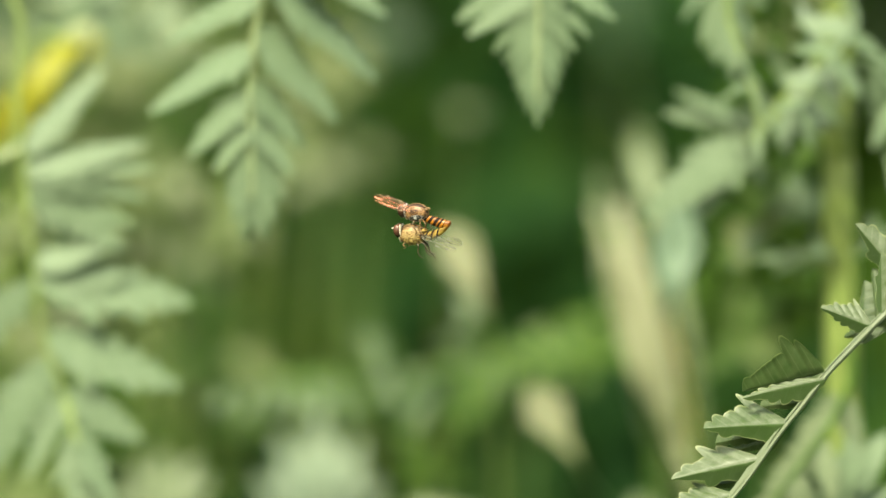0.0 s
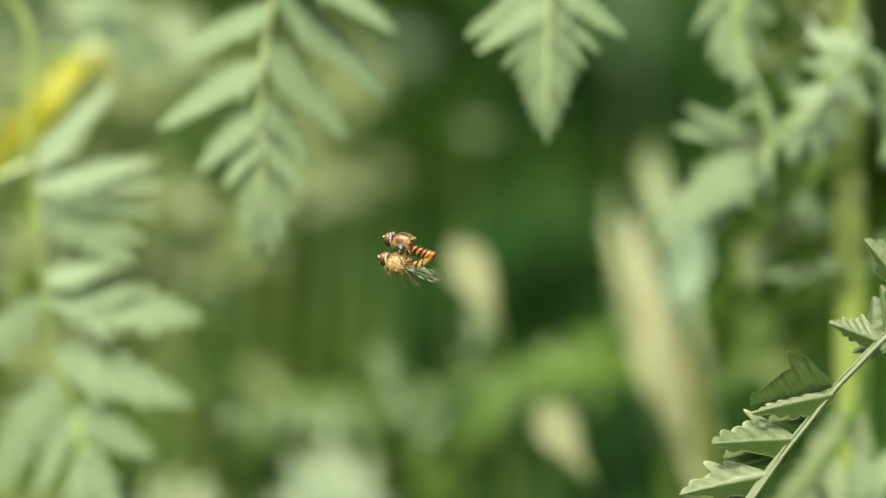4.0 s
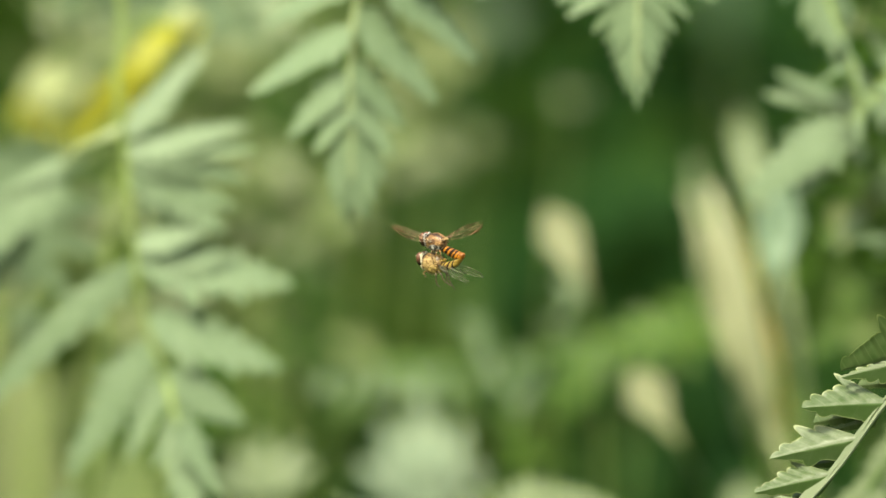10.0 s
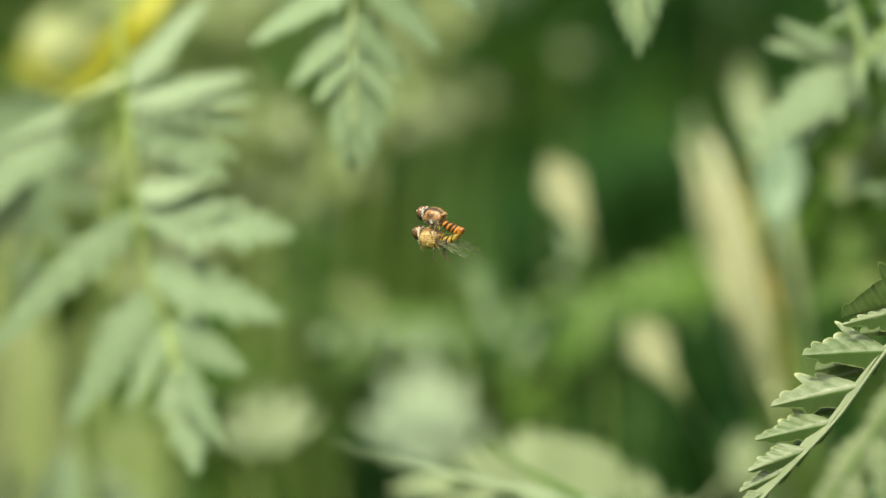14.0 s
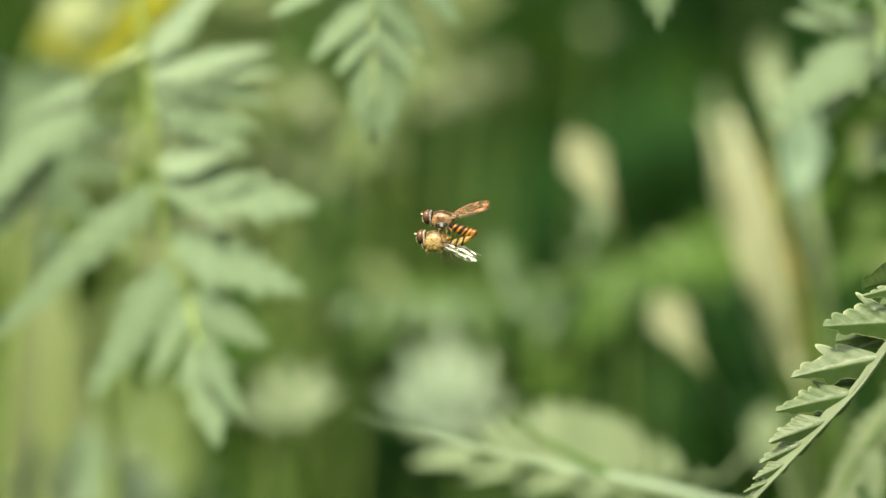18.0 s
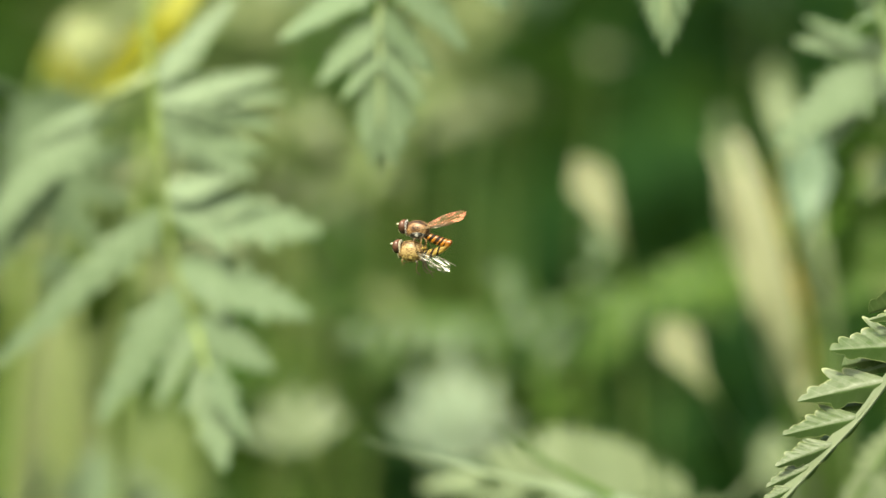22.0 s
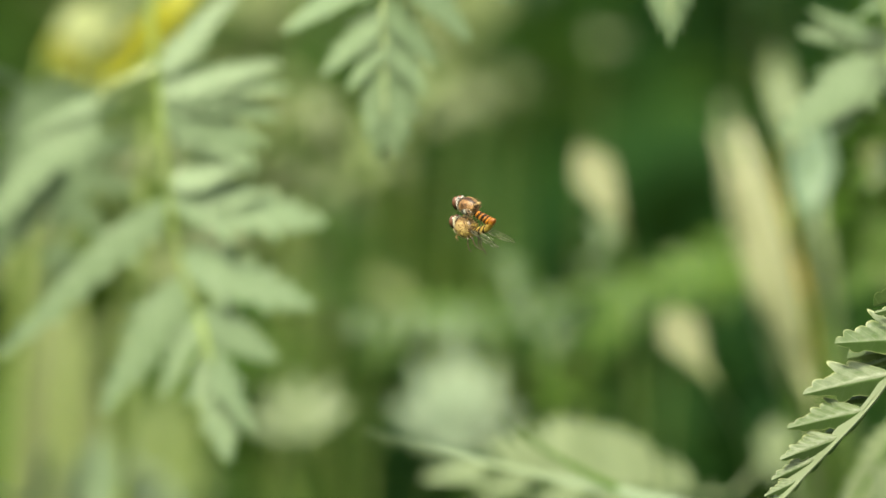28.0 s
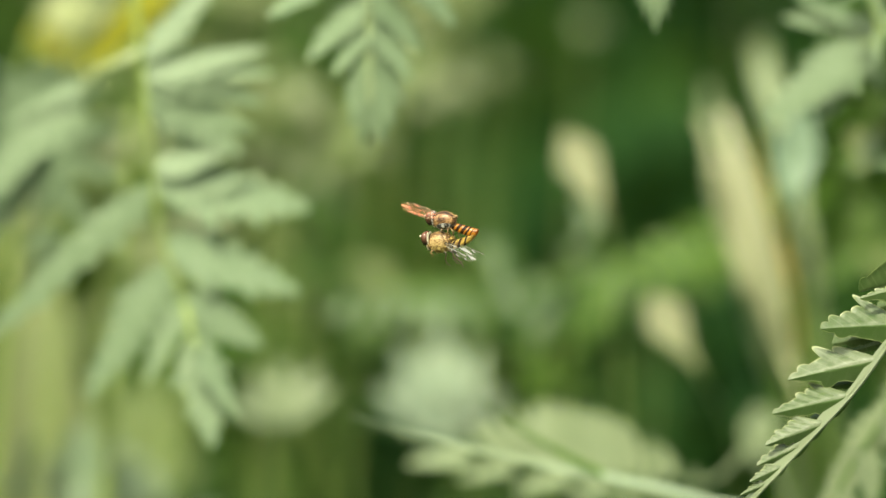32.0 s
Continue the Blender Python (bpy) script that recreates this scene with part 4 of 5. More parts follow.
blade("leaf_blade", "pale green leaf blade", [spot(1380, 1500, 1.42), spot(1340, 900, 1.41), spot(1300, 830, 1.40), spot(1284, 750, 1.40)], 0.008, LEAF_CREAM, (-0.2, -0.8, 0.7), group=G, peak=0.85, taper=(0.1, 1, 0.3), fold=0.06)


# ---- soft feathery leaves behind ----
def soft_leaf(line, d, length, count, material, label, normal=(-0.1, -0.92, 0.36), kind="fern", shrink=0.5, lift=0.36):
    """A low herb of its own whose one feathered leaf lies along the line."""
    pts = [spot(x, y, d) for x, y in line]
    root = Vector((pts[0].x + 0.01, d + 0.02, 0))
    herb = plant_root("low_herb", root.x, root.y, label, "plant", "soft leaves behind the herbs")
    run = [root, Vector((root.x, root.y, lift))] + pts
    first = 2 / (len(run) - 1)
    pinnate_leaf(herb, root, run, normal, pairs(first, 0.97, count, length, shrink, 55), kind, material, LEAF_MID, 0.0008, length * 0.6, jitter=12)


PALE_LABEL = "low herb with a pale feathery leaf in the sun"
GREEN_LABEL = "low herb with a mid-green feathery leaf"


def fan_leaf(foot, tips, d, material, label):
    """A low herb with a fan of broad leaflets at the end of an upright stalk."""
    end = spot(*foot, d)
    root = Vector((end.x + 0.01, d + 0.02, 0))
    herb = plant_root("low_herb", root.x, root.y, label, "plant", "soft leaves behind the herbs")
    set_leaf(herb, root, [root, Vector((root.x, root.y, 0.3)), end + Vector((0.002, 0, -0.05)), end], (-0.15, -0.85, 0.5), [(*foot, *t) for t in tips], "smooth", material, LEAF_MID, 0.0009)


fan_leaf((440, -30), ((350, -60), (370, -130), (430, -170), (490, -140), (510, -80)), 1.42, LEAF_CREAM, "tall herb with broad pale leaflets behind the feathery leaf")
fan_leaf((735, 800), ((612, 712), (650, 640), (718, 606), (790, 645), (830, 720)), 1.43, LEAF_WHITE, "low herb with broad whitish green leaflets")
fan_leaf((440, 772), ((340, 738), (388, 684), (440, 660), (502, 676), (530, 712), (496, 748)), 1.40, LEAF_CREAM, "low herb with broad pale leaflets")
fan_leaf((190, 920), ((96, 800), (120, 720), (175, 680), (235, 690), (275, 752), (295, 840)), 1.50, LEAF_LIME, "low herb with broad yellow-green leaflets")
soft_leaf([(260, 1010), (190, 930), (165, 870)], 1.46, 0.012, 5, LEAF_WHITE, PALE_LABEL)
soft_leaf([(880, 615), (760, 585), (660, 578), (545, 580)], 1.41, 0.0072, 8, LEAF_PALE, PALE_LABEL)
soft_leaf([(1030, 560), (930, 540), (840, 545)], 1.42, 0.0062, 7, LEAF_PALE, PALE_LABEL)
soft_leaf([(1300, 400), (1200, 440), (1110, 480), (1010, 540)], 1.38, 0.009, 7, LEAF_MID, GREEN_LABEL)
soft_leaf([(1300, 560), (1180, 535), (1080, 530), (985, 540)], 1.40, 0.0065, 8, LEAF_MID, GREEN_LABEL)
soft_leaf([(970, 740), (965, 640), (990, 540), (1020, 440)], 1.45, 0.004, 7, LEAF_MID, GREEN_LABEL)
soft_leaf([(900, 830), (900, 730), (880, 650)], 1.41, 0.009, 5, LEAF_MID, GREEN_LABEL)
soft_leaf([(520, 330), (540, 260), (600, 190), (680, 140)], 1.5, 0.012, 6, LEAF_LIME, GREEN_LABEL)
soft_leaf([(500, 560), (520, 470), (510, 390)], 1.5, 0.009, 6, LEAF_OLIVE, GREEN_LABEL)
hanging_leaf(plant_r, R_ROOT, spot(1640, 150, 1.34), [spot(1570, 180, 1.35), spot(1490, 230, 1.36), spot(1440, 310, 1.36)], 0.011, 6, LEAF_MID)
hanging_leaf(plant_r, R_ROOT, spot(1640, 230, 1.34), [spot(1590, 210, 1.33), spot(1540, 225, 1.33), spot(1500, 270, 1.33)], 0.007, 6, LEAF_PALE)
hanging_leaf(plant_r, R_ROOT, spot(1640, 420, 1.34), [spot(1560, 400, 1.38), spot(1500, 420, 1.38), spot(1450, 480, 1.38)], 0.010, 6, LEAF_MID)
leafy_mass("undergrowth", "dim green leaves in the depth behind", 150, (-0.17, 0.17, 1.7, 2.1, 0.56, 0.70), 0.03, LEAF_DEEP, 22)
blade("grass_blade", "dim pale upright grass blade", [spot(830, 1500, 1.62), spot(815, 700, 1.60), spot(800, 420, 1.60), spot(790, 270, 1.60)], 0.004, LEAF_OLIVE, group=G, peak=0.7, taper=(0.1, 1, 0.3), late=2.0)
blade("leaf_blade", "short yellow-green leaf blade", [spot(1500, 1400, 1.43), spot(1515, 620, 1.42), spot(1502, 490, 1.42), spot(1470, 385, 1.42)], 0.010, LEAF_LIME, group=G, peak=0.78, taper=(0.03, 1, 0.3), late=3.0)

# ---- the pair of hoverflies ----
MM = 0.001


def eye_material():
    """A faceted eye: chestnut above, darker below, with a fine shine."""
    m, n, l = node_material("eye_red_brown")
    b = n["Principled BSDF"]
    tc = n.new("ShaderNodeTexCoord")
    sep = n.new("ShaderNodeSeparateXYZ")
    l.new(tc.outputs["Object"], sep.inputs[0])
    tex = n.new("ShaderNodeTexNoise")
    tex.inputs["Scale"].default_value = 1800
    l.new(tc.outputs["Object"], tex.inputs["Vector"])
    v = math_node(n, l, 'MULTIPLY_ADD', sep.outputs[2], 420, math_node(n, l, 'MULTIPLY_ADD', tex.outputs[0], 0.4, 0.3))
    l.new(ramp(n, l, v, [(0.15, (0.018, 0.009, 0.006)), (0.5, (0.062, 0.026, 0.015)), (0.9, (0.125, 0.055, 0.030))]), b.inputs["Base Color"])
    b.inputs["Roughness"].default_value = 0.25
    return m


def thorax_material(name, dark, mid, gold, pitch, rough=0.42):
    """A hairy back: lengthwise stripes of dust over bronze, broken up by grain."""
    m, n, l = node_material(name)
    b = n["Principled BSDF"]
    tc = n.new("ShaderNodeTexCoord")
    coarse = n.new("ShaderNodeTexNoise")
    coarse.inputs["Scale"].default_value, coarse.inputs["Detail"].default_value = 900, 3
    fine = n.new("ShaderNodeTexNoise")
    fine.inputs["Scale"].default_value, fine.inputs["Detail"].default_value = 5200, 3
    stretch = n.new("ShaderNodeMapping")
    stretch.inputs["Scale"].default_value = (0.35, 1.0, 1.0)
    l.new(tc.outputs["Object"], coarse.inputs["Vector"])
    l.new(tc.outputs["Object"], stretch.inputs["Vector"])
    l.new(stretch.outputs[0], fine.inputs["Vector"])
    sep = n.new("ShaderNodeSeparateXYZ")
    l.new(tc.outputs["Object"], sep.inputs[0])
    wave = math_node(n, l, 'SINE', math_node(n, l, 'MULTIPLY_ADD', sep.outputs[1], pitch, math_node(n, l, 'MULTIPLY', coarse.outputs[0], 5.0)))
    v = math_node(n, l, 'MULTIPLY_ADD', wave, 0.20, math_node(n, l, 'MULTIPLY_ADD', fine.outputs[0], 1.3, -0.15))
    l.new(ramp(n, l, v, [(0.25, dark), (0.5, mid), (0.78, gold)]), b.inputs["Base Color"])
    bump = n.new("ShaderNodeBump")
    bump.inputs["Strength"].default_value, bump.inputs["Distance"].default_value = 0.6, 0.0001
    l.new(fine.outputs[0], bump.inputs["Height"])
    l.new(bump.outputs[0], b.inputs["Normal"])
    b.inputs["Roughness"].default_value = rough
    return m


EYE_RED = eye_material()
EYE_RIM = body_material("eye_rim_pale", (0.32, 0.29, 0.2), (0.5, 0.46, 0.34), 3000, 0.5)
RIM_DARK = body_material("rim_dark", (0.05, 0.04, 0.03), (0.45, 0.42, 0.38), 3000, 0.5)
FACE = body_material("face_pale", (0.46, 0.42, 0.26), (0.70, 0.66, 0.48), 2500, 0.45)
THORAX_BRONZE = thorax_material("thorax_bronze", (0.022, 0.010, 0.005), (0.125, 0.055, 0.020), (0.34, 0.20, 0.085), 5200)
THORAX_GOLD = thorax_material("thorax_gold", (0.050, 0.024, 0.008), (0.20, 0.112, 0.034), (0.42, 0.30, 0.13), 4200)
SIDE_GREY = body_material("side_grey", (0.012, 0.010, 0.009), (0.42, 0.40, 0.36), 1300, 0.3)
SIDE_GOLD = body_material("side_gold", (0.105, 0.064, 0.018), (0.36, 0.27, 0.095), 1400, 0.30)
BAND_ORANGE = body_material("band_orange", (0.15, 0.043, 0.003), (0.36, 0.135, 0.011), 800, 0.3)
BAND_YELLOW = body_material("band_yellow", (0.17, 0.095, 0.014), (0.36, 0.25, 0.05), 1200, 0.35)
BAND_BLACK = body_material("band_black", (0.006, 0.004, 0.003), (0.03, 0.015, 0.007), 1500, 0.5, gloss=0.15)
LEG_DARK = body_material("leg_dark", (0.03, 0.022, 0.01), (0.10, 0.07, 0.03), 3000, 0.4)
LEG_GOLD = body_material("leg_gold", (0.07, 0.035, 0.010), (0.22, 0.12, 0.035), 3000, 0.4)
HAIR = body_material("hair_gold", (0.16, 0.10, 0.03), (0.36, 0.25, 0.10), 3000, 0.5)
WING_SKIN = wing_material("wing_skin", (0.36, 0.125, 0.075), 0.80, 0.36, 0.36, 3.6)
WING_CLEAR = wing_material("wing_clear", (0.80, 0.78, 0.68), 0.95, 0.28, 0.46, 6.5)
VEIN = body_material("wing_vein", (0.10, 0.06, 0.03), (0.46, 0.34, 0.20), 900, 0.22)
VEIN_PALE = body_material("wing_vein_pale", (0.035, 0.030, 0.018), (0.30, 0.28, 0.20), 700, 0.15)


def wing_mesh(side, length, chord):
    """A wing from its hinge at the origin out along y (side +1 is the left one), leading edge towards +x."""
    verts, faces = [], []
    n, cols = 20, (0, 0.25, 0.5, 0.75, 1)
    for i in range(n + 1):
        s = i / n
        w = chord * (0.10 + 0.90 * math.sin(math.pi * min(1, s * 0.60 + 0.02)) ** 1.3)
        round_off = math.sqrt(max(0.0, 1 - (max(0.0, s - 0.72) / 0.281) ** 2))
        lead = chord * (0.12 + 0.20 * math.sin(math.pi * s ** 0.9)) - w * 0.35 * (1 - round_off)
        w *= round_off
        for c in cols:
            verts.append((lead - w * c, side * s * length, 0.03 * chord * math.sin(c * 9 + s * 3)))
    m = len(cols)
    for i in range(n):
        for j in range(m - 1):
            a = i * m + j
            q = (a, a + 1, a + m + 1, a + m)
            faces.append(q if side > 0 else q[::-1])
    me = bpy.data.meshes.new("wing")
    me.from_pydata(verts, [], faces)
    return smooth(me)


def add_veins(wing, side, length, chord, material, thick):
    """The veins of a wing: fine tubes from the hinge, with two cross veins."""
    runs = [((0.12, 0.0), (0.33, 0.5), (0.08, 0.985)), ((0.06, 0.0), (0.18, 0.5), (0.0, 0.95)), ((0.02, 0.0), (0.02, 0.5), (-0.14, 0.93)),
            ((0.0, 0.0), (-0.16, 0.45), (-0.30, 0.86)), ((0.0, 0.0), (-0.34, 0.35), (-0.52, 0.66)), ((0.18, 0.30), (0.02, 0.32), (-0.15, 0.42)), ((-0.05, 0.72), (-0.14, 0.74), (-0.24, 0.70))]
    for run in runs + [((-0.02, 0.04), (-0.5, 0.4), (-0.62, 0.66), (-0.38, 0.9), (0.02, 1.0))]:
        pts = spline([Vector((x * chord, side * y * length, 0.02 * chord)) for x, y in run], 10)
        part("vein", tube_mesh("vein", pts, lambda s: thick * MM * (1.15 - 0.6 * s), 5), material, wing)


def add_hair(fly, name, centre, rx, ry, rz, count, length, seed):
    """Short fine hairs standing on a rounded body part, joined."""
    rng = random.Random(seed)
    verts, faces = [], []
    for _ in range(count):
        n = Vector((rng.gauss(0, 1), rng.gauss(0, 1), rng.gauss(0, 1))).normalized()
        p = centre + Vector((n.x * rx, n.y * ry, n.z * rz)) * MM
        tip = p + (n + Vector((-0.5, 0, rng.uniform(-0.3, 0.3)))) * (length * MM * rng.uniform(0.5, 1.1))
        a = n.orthogonal().normalized() * 0.016 * MM
        b = n.cross(a)
        k = len(verts)
        verts += [tuple(p + a), tuple(p - a * 0.5 + b), tuple(p - a * 0.5 - b), tuple(tip)]
        faces += [(k, k + 1, k + 3), (k + 1, k + 2, k + 3), (k + 2, k, k + 3)]
    me = bpy.data.meshes.new(name)
    me.from_pydata(verts, [], faces)
    return tagged(part(name, me, HAIR, fly), kind="stuff")


def mm(x, y, z):
    return Vector((x * MM, y * MM, z * MM))


def leg(fly, points, material, r=0.11):
    pts = spline([mm(*p) for p in points], 14)
    return part("leg", tube_mesh("leg", pts, lambda s: r * MM * (1.2 - 0.75 * s), 6), material, fly)


def build_fly(name, label, s):
    """A hoverfly that faces +x. s: its measures in millimetres and materials."""
    fly = tagged(new(name), label, "hoverfly")
    fly.empty_display_size = 0.005
    hx, hz = s["head"]
    part("head", ball_mesh("head", 0.62 * MM, 1.12 * MM, 1.0 * MM), SIDE_GREY, fly, m=Matrix.Translation(mm(hx - 0.25, 0, hz)))
    part("face", ball_mesh("face", 0.46 * MM, 0.62 * MM, 0.86 * MM), FACE, fly, "pale whitish face", Matrix.Translation(mm(hx + 0.60, 0, hz - 0.22)))
    part("neck", ball_mesh("neck", 0.34 * MM, 0.98 * MM, 0.98 * MM), BAND_BLACK, fly, "dark neck behind the head", Matrix.Translation(mm(hx - 0.86, 0, hz - 0.05)))
    for sd in (1, -1):
        eye = part("eye", ball_mesh("eye", 0.84 * MM, 0.80 * MM, 1.26 * MM), EYE_RED, fly, "large reddish brown eye", Matrix.Translation(mm(hx + 0.05, 0.55 * sd, hz + 0.08)))
        part("eye_rim", ball_mesh("eye_rim", 0.22 * MM, 0.70 * MM, 1.25 * MM), s["rim"], eye, "rim behind the eye", Matrix.Translation(mm(-0.62, 0, -0.05)))
        feeler = [mm(hx + 0.85, 0.14 * sd, hz + 0.45), mm(hx + 1.05, 0.2 * sd, hz + 0.62), mm(hx + 1.25, 0.26 * sd, hz + 0.58)]
        part("antenna", tube_mesh("antenna", spline(feeler, 8), lambda q: (0.07 + 0.06 * q) * MM, 8), FACE, fly, "short pale antenna")
    tx, tz, tl, th = s["thorax"]

    def hump(co):
        return co + Vector((0, 0, -0.12 * th * MM * (co.x / (tl * MM)) ** 2))
    part("thorax", ball_mesh("thorax", tl * MM, 1.4 * MM, th * MM, 28, 18, hump), s["top"], fly, m=Matrix.Translation(mm(tx, 0, tz)))
    part("thorax_side", ball_mesh("thorax_side", tl * 0.8 * MM, 1.44 * MM, th * 0.72 * MM), s["side"], fly, "dusty shining side plates", Matrix.Translation(mm(tx - 0.1, 0, tz - th * 0.42)))
    part("collar", ball_mesh("collar", 0.22 * MM, 0.95 * MM, th * 0.72 * MM), s["collar"], fly, m=Matrix.Translation(mm(tx + tl * 0.86, 0, tz - 0.1)))
    part("scutellum", ball_mesh("scutellum", 0.55 * MM, 0.85 * MM, 0.36 * MM), s["shield"], fly, m=Matrix.Translation(mm(tx - tl * 0.92, 0, tz + th * 0.22)))
    for sd in (1, -1):
        part("haltere", ball_mesh("haltere", 0.16 * MM, 0.3 * MM, 0.16 * MM, 10, 8), LEG_GOLD, fly, m=Matrix.Translation(mm(tx - tl * 0.75, 1.25 * sd, tz - th * 0.2)))
    # abdomen: a run of bands along a sagging line
    pts = spline([mm(x, 0, z) for x, z in s["abdomen"]], 60)
    cuts, bands = s["bands"]
    for a, b, mat in zip(cuts[:-1], cuts[1:], bands):
        i0, i1 = round(a * 60), round(b * 60)

        def girth(q, a=a, b=b):
            f = a + (b - a) * q
            return s["girth"] * MM * (s["waist"] + (1 - s["waist"]) * math.sin(math.pi * min(1, f * 0.62 + 0.12)) ** 1.2) * (1 if f < 0.9 else math.sqrt(max(0.02, 1 - ((f - 0.9) / 0.1) ** 2)))
        me = tube_mesh("abdomen_band", pts[i0:i1 + 1], girth, 16, s["flat"])
        for v in me.vertices:
            line = min(pts, key=lambda p: abs(p.x - v.co.x))
            v.co.x += s["slant"] * (v.co.z - line.z)
        part("abdomen_band", me, mat, fly)
    wx, wy, wz = s["hinge"]
    wings = []
    for sd in (1, -1):
        w = part("wing", wing_mesh(sd, s["span"] * MM, s["chord"] * MM), s["skin"], fly, s["wing_label"], Matrix.Translation(mm(wx, wy * sd, wz)))
        add_veins(w, sd, s["span"] * MM, s["chord"] * MM, s["veins"], s["vein_size"])
        wings.append(w)
    add_hair(fly, "hair", mm(tx, 0, tz), tl, 1.28, th, s["hairs"], 0.26, 11)
    add_hair(fly, "hair", mm(tx - 0.1, 0, tz - th * 0.42), tl * 0.72, 1.2, th * 0.72, 260, 0.45, 12)
    for pts_ in s["legs"]:
        leg(fly, pts_, s["leg"])
    for pts_ in s["dark_legs"]:
        leg(fly, pts_, LEG_DARK, 0.15)
    return fly, wings


K, O, Y = BAND_BLACK, BAND_ORANGE, BAND_YELLOW
male, male_wings = build_fly("hoverfly", "bronze hoverfly with orange and black banded abdomen, hovering above its mate", dict(
    head=(4.10, 1.42), thorax=(1.6, 1.0, 2.35, 1.62), top=THORAX_BRONZE, side=SIDE_GREY, collar=EYE_RIM, shield=THORAX_GOLD, rim=RIM_DARK, hairs=700,
    abdomen=[(0.7, 0.05), (-0.6, -0.45), (-2.2, -1.15), (-3.6, -1.66), (-4.75, -1.72)], girth=0.76, waist=0.30, flat=0.85, slant=-0.45,
    bands=((0, 0.22, 0.28, 0.36, 0.43, 0.51, 0.57, 0.64, 0.72, 0.75, 0.82, 1.0), (K, O, K, O, K, O, K, O, K, O, O)),
    hinge=(1.0, 1.0, 0.9), span=8.6, chord=2.05, skin=WING_SKIN, veins=VEIN, vein_size=0.030, wing_label="thin coppery wing with brown veins", leg=LEG_GOLD,
    legs=[[(1.6, 0.8, -0.2), (2.0, 1.6, -1.0), (1.5, 1.5, -2.2), (2.0, 1.3, -3.0)], [(1.6, -0.8, -0.2), (2.0, -1.6, -1.0), (1.5, -1.5, -2.2), (2.0, -1.3, -3.0)],
          [(0.8, 0.8, -0.2), (0.5, 1.7, -0.9), (0.9, 1.7, -2.2), (0.2, 1.4, -3.2)], [(0.8, -0.8, -0.2), (0.5, -1.7, -0.9), (0.9, -1.7, -2.2), (0.2, -1.4, -3.2)],
          [(0.4, 0.8, -0.3), (-0.4, 1.4, -1.0), (-0.2, 1.4, -2.2), (-0.9, 1.1, -2.8)], [(0.4, -0.8, -0.3), (-0.4, -1.4, -1.0), (-0.2, -1.4, -2.2), (-0.9, -1.1, -2.8)]],
    dark_legs=[]))
LOW = mm(1.0, 0, -2.9)
female, female_wings = build_fly("hoverfly", "golden yellow hoverfly carried beneath its mate, legs hanging", dict(
    head=(4.50, 0.70), thorax=(2.05, 0.0, 2.70, 1.88), top=THORAX_GOLD, side=SIDE_GOLD, collar=EYE_RIM, shield=BAND_YELLOW, rim=EYE_RIM, hairs=1000,
    abdomen=[(0.8, -0.3), (-0.6, -0.65), (-2.2, -0.45), (-3.8, 0.1), (-5.2, 0.95)], girth=0.9, waist=0.5, flat=0.8, slant=-0.6,
    bands=((0, 0.1, 0.22, 0.30, 0.42, 0.5, 0.62, 0.69, 0.82, 1.0), (K, Y, K, Y, K, Y, K, Y, Y)),
    hinge=(0.6, 1.05, 0.0), span=7.8, chord=2.4, skin=WING_CLEAR, veins=VEIN_PALE, vein_size=0.036, wing_label="folded clear wing with glinting veins", leg=LEG_GOLD,
    legs=[[(3.0, 0.7, -1.2), (3.6, 1.3, -1.7), (3.1, 1.2, -2.2), (3.8, 1.0, -2.5)], [(3.0, -0.7, -1.2), (3.6, -1.3, -1.7), (3.1, -1.2, -2.2), (3.8, -1.0, -2.5)]],
    dark_legs=[[(1.4, 0.6, -1.5), (0.7, 1.1, -2.1), (1.0, 1.0, -3.0), (0.9, 0.9, -3.9), (0.3, 0.9, -4.4)], [(1.2, -0.6, -1.5), (0.3, -1.2, -2.2), (0.3, -1.0, -3.2), (-0.2, -0.9, -4.2), (-0.9, -0.9, -4.5)],
               [(0.7, 0.6, -1.4), (-0.5, 1.1, -1.9), (-0.8, 1.0, -2.9), (-1.4, 0.9, -3.6), (-2.4, 0.9, -3.9)], [(0.7, -0.6, -1.4), (-0.2, -1.1, -2.3), (-0.5, -0.9, -3.5), (-1.2, -0.9, -4.5), (-1.5, -0.9, -5.3)]]))


def wing_pose(hinge, side, sweep, lift, twist):
    """A wing's pose in its fly: tip swept forward, lifted, and the blade twisted, in degrees."""
    x, y, z = hinge
    return Matrix.Translation(mm(x, y * side, z)) @ Euler((0, 0, radians(-sweep * side))).to_matrix().to_4x4() @ \
        Euler((radians(lift * side), 0, 0)).to_matrix().to_4x4() @ Euler((0, radians(twist), 0)).to_matrix().to_4x4()


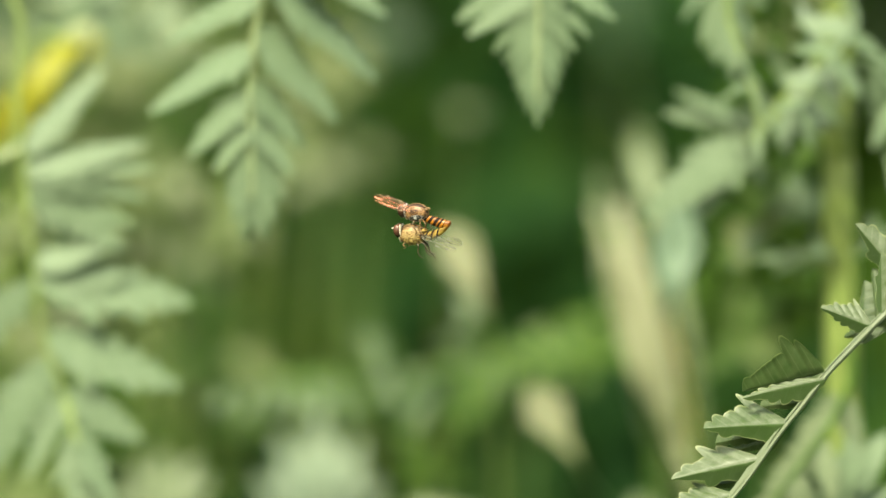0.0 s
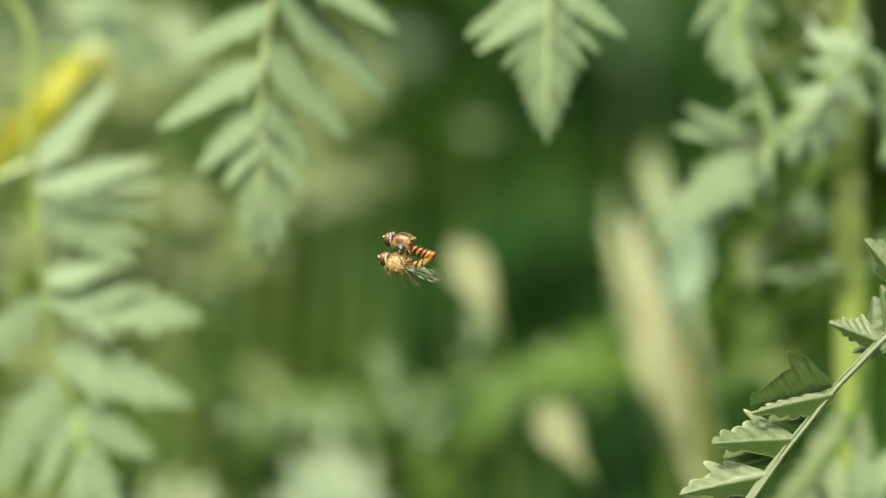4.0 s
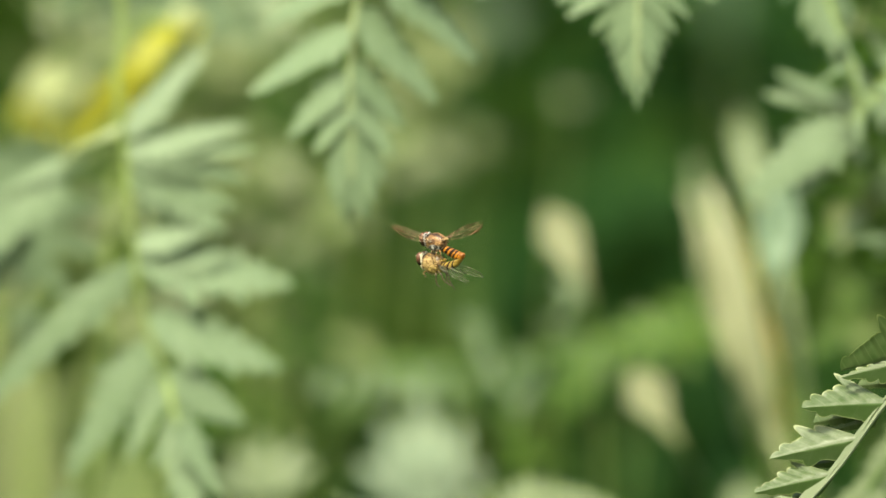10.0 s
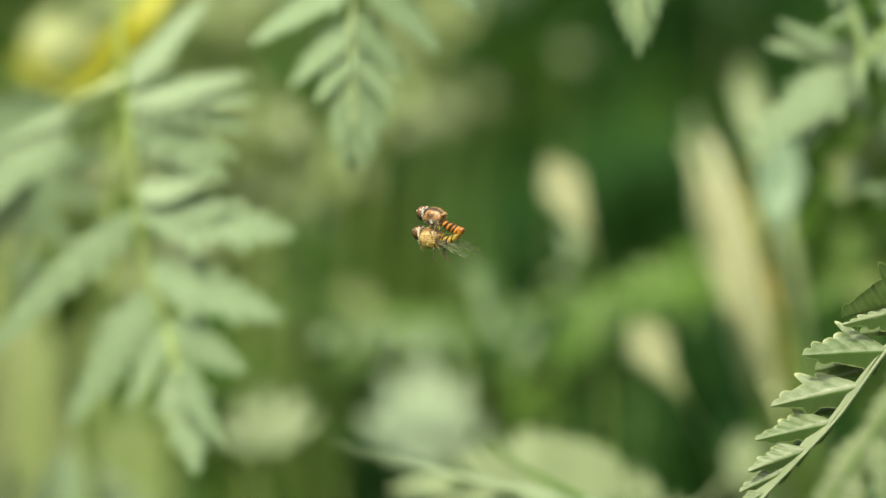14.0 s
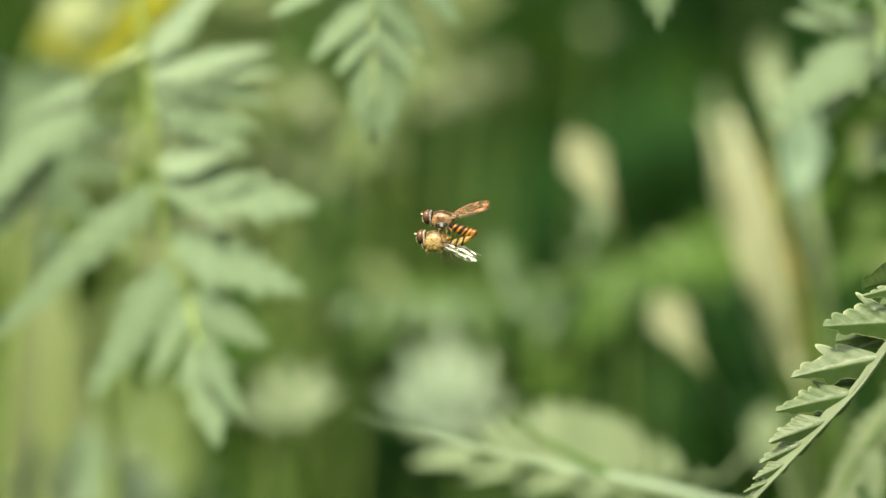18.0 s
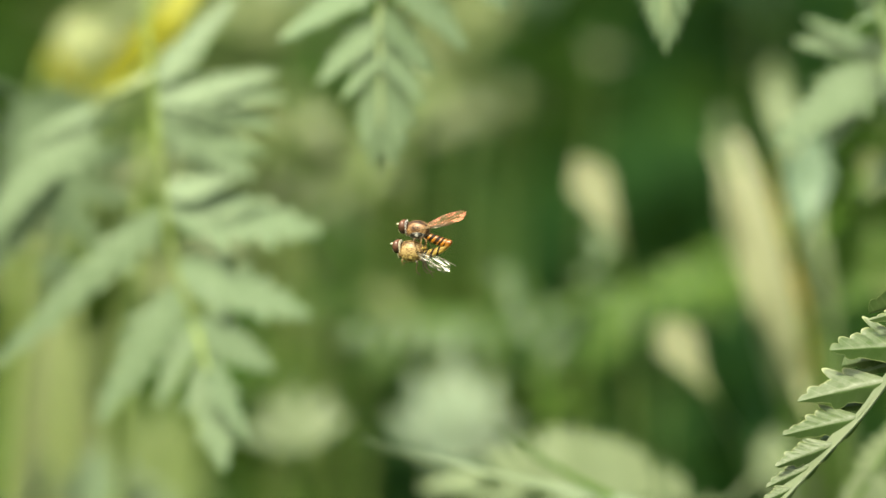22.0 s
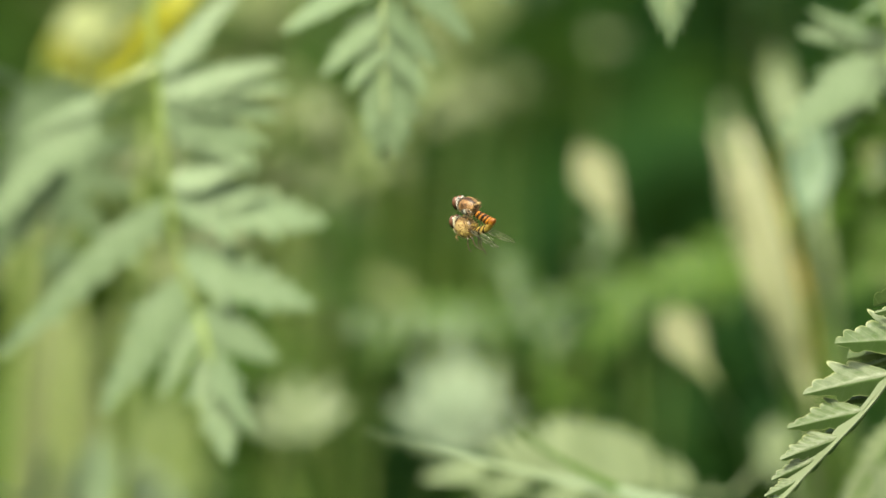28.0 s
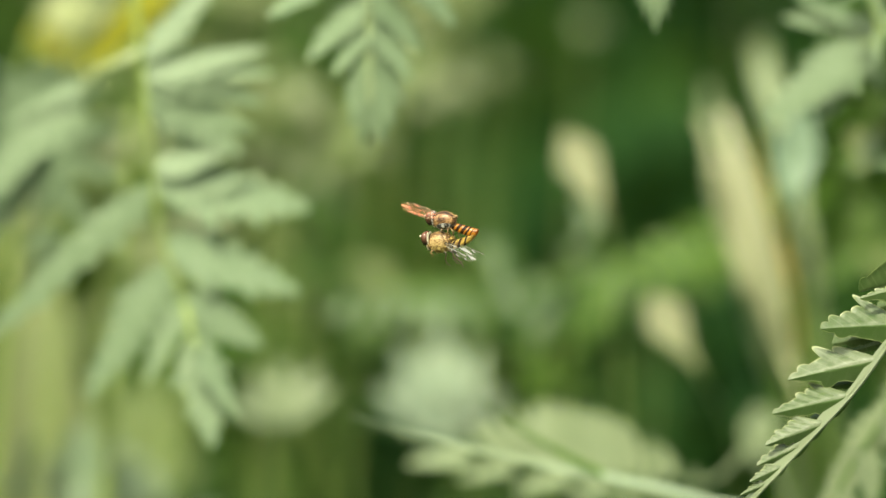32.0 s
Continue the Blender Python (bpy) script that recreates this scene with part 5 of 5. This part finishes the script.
def motions():
    """The flight of the pair and the beat of the upper wings."""
    up = [(t, pose(x, 1.2, z, -12, 15.6 - pitch, 180 - yaw)) for t, x, z, yaw, pitch in FLIGHT]
    walk(male, up)
    walk(female, [(t, m @ Matrix.Translation(LOW)) for t, m in up])
    yaw_at = {t: yaw for t, x, z, yaw, pitch in FLIGHT}
    states = {t: st for st, times in BEATS.items() for t in times}
    keys = []
    for t in sorted(states):
        y = yaw_at.get(t, 30)
        # for each wing: sweep, lift and twist
        keys.append((t, *{"F": ((84, 30, -55), (80, 24, -40)), "B": ((-92, 14, -28), (-64, 18, -50)), "S": ((66, 28, -100), (-24, 14, -92)), "N": ((-y, 4, -40), (y, 0, -40))}[states[t]]))
    rows = []
    for a, b in zip(keys[:-1], keys[1:]):
        rows.append(a)
        gap = b[0] - a[0]
        steps = max(1, round(gap / 0.1))
        for k in range(1, steps):
            f = k / steps
            swing = 34 * math.sin(k * 1.9) * min(1, 2 * f, 2 * (1 - f)) if steps > 3 else 0.0
            rows.append((round(a[0] + gap * f, 3), *[tuple(p + (q - p) * f + (swing, 0, 0)[c] for c, (p, q) in enumerate(zip(a[i], b[i]))) for i in (1, 2)]))
    rows.append(keys[-1])
    for w, side, i in ((male_wings[0], 1, 1), (male_wings[1], -1, 2)):
        walk(w, [(r[0], wing_pose((1.0, 1.0, 0.9), side, *r[i])) for r in rows])
    # the straw blades lean over a little and come back
    for b in (broad, narrow, greenish):
        x, y, z = b.location
        walk(b, [(t, pose(x, y, z, 0, lean, 0)) for t, lean in ((0, 0.26), (3, 0.30), (6, 0.20), (10, 0.09), (14, 0.04), (20, 0.0), (32, 0.0))])
    # the lower pair of wings: hanging clear (0) or turned to the sun (1)
    for w, side, idle, bright in ((female_wings[0], 1, (-96, -28, 116), (-64, -26, 40)), (female_wings[1], -1, (-54, -30, 44), (-102, -22, 26))):
        walk(w, [(t, wing_pose((0.6, 1.05, 0.0), side, *[p + (r - p) * q for p, r in zip(idle, bright)])) for t, q in FOLDED])


BEATS = {"F": (0, 1.5, 2.5, 6.5, 12, 12.5, 17.5, 18.5, 19.5, 20, 20.5, 21, 22.5, 23, 25, 28.6, 29.6, 30.6, 31.6, 32),
         "B": (3, 7.5, 8, 9.5, 11, 14.5, 17, 18, 19, 21.5, 22, 24, 25.5),
         "S": (6, 7, 8.5, 9, 10, 10.5, 11.5, 13, 28.3, 29.3, 31, 31.2),
         "N": (0.5, 1, 2, 3.5, 5.5, 13.5, 14, 16.5, 23.5, 24.5, 27.5, 28, 29, 30, 31.4)}
FOLDED = ((0, 0.1), (1, 0.3), (3, 0.2), (6, 0.4), (8, 0), (9, 0), (14, 0), (17, 0.3), (17.5, 1), (25.5, 1), (27.5, 0), (31, 0), (32, 1))
FLIGHT = [
    (0.0, 0.01159, 0.62067, 24.3, 11.7), (0.5, 0.01073, 0.62053, 25.0, 13.4), (1.0, 0.00923, 0.62191, 25.7, 15.1),
    (1.5, 0.0106, 0.61785, 23.5, 14.5), (2.0, 0.01051, 0.62036, 21.2, 14.0), (2.5, 0.01191, 0.62042, 25.7, 14.5),
    (3.0, 0.00977, 0.62091, 29.5, 15.1), (3.5, 0.00885, 0.61801, 25.7, 14.5), (5.5, 0.00324, 0.62013, 36.6, 15.1),
    (6.0, 0.00664, 0.62132, 28.3, 14.5), (6.5, 0.00501, 0.62115, 36.6, 15.1), (7.0, 0.00809, 0.61897, 43.5, 15.6),
    (7.5, -0.00427, 0.61751, 41.8, 15.1), (8.0, -0.00063, 0.61592, 40.0, 14.5), (8.5, -0.00072, 0.61417, 40.9, 15.6),
    (9.0, -0.00229, 0.6163, 41.8, 16.7), (9.5, -0.00162, 0.61346, 41.8, 16.4), (10.0, -0.0028, 0.61145, 41.8, 16.2),
    (10.5, -0.00114, 0.61199, 41.8, 15.6), (11.0, -0.00201, 0.61019, 41.8, 15.1), (11.5, 0.00214, 0.61041, 39.0, 14.8),
    (12.0, 0.00077, 0.60176, 36.1, 14.5), (12.5, -0.00303, 0.6024, 39.0, 15.1), (13.0, -0.00257, 0.60474, 41.8, 15.6),
    (13.5, -0.00253, 0.60516, 39.5, 16.2), (14.0, -0.00321, 0.60656, 37.1, 16.7), (14.5, -0.00155, 0.60584, 39.5, 16.2),
    (16.5, -0.0031, 0.60099, 24.3, 16.2), (17.0, -0.00062, 0.59975, 33.0, 17.8), (17.5, -0.00882, 0.60157, 24.3, 16.2),
    (18.0, -0.00534, 0.60083, 10.2, 14.5), (18.5, -0.0097, 0.6019, 10.2, 15.4), (19.0, -0.01004, 0.59846, 10.2, 16.2),
    (19.5, -0.00845, 0.60211, 11.8, 14.5), (20.0, -0.00681, 0.60444, 13.2, 12.8), (20.5, -0.0055, 0.59992, 19.5, 12.6),
    (21.0, -0.00507, 0.60044, 24.3, 12.3), (21.5, -0.01066, 0.6019, 20.4, 13.7), (22.0, -0.01097, 0.60336, 15.6, 15.1),
    (22.5, -0.00519, 0.60107, 16.6, 15.4), (23.0, -0.00665, 0.60384, 17.6, 15.6), (23.5, -0.00979, 0.6037, 16.6, 15.6),
    (24.0, -0.00645, 0.60325, 15.6, 15.6), (24.5, -0.00571, 0.60711, 20.4, 14.5), (25.0, -0.00591, 0.6093, 24.3, 13.4),
    (25.5, -0.00738, 0.6071, 20.4, 14.5), (27.5, -0.00477, 0.60656, 45.6, 17.8), (28.0, -0.00296, 0.60623, 45.2, 18.3),
    (28.5, -0.0022, 0.60696, 45.6, 17.8), (29.0, -0.00129, 0.60515, 46.0, 17.3), (29.5, 0.0005, 0.60589, 44.8, 17.3),
    (30.0, -0.00122, 0.60522, 43.5, 17.3), (30.5, 0.00012, 0.60512, 43.5, 17.3), (31.0, -2e-05, 0.6019, 43.5, 17.3),
    (31.5, 0.00059, 0.60012, 34.6, 14.5), (32.0, -0.00438, 0.60122, 22.8, 11.7)]
motions()
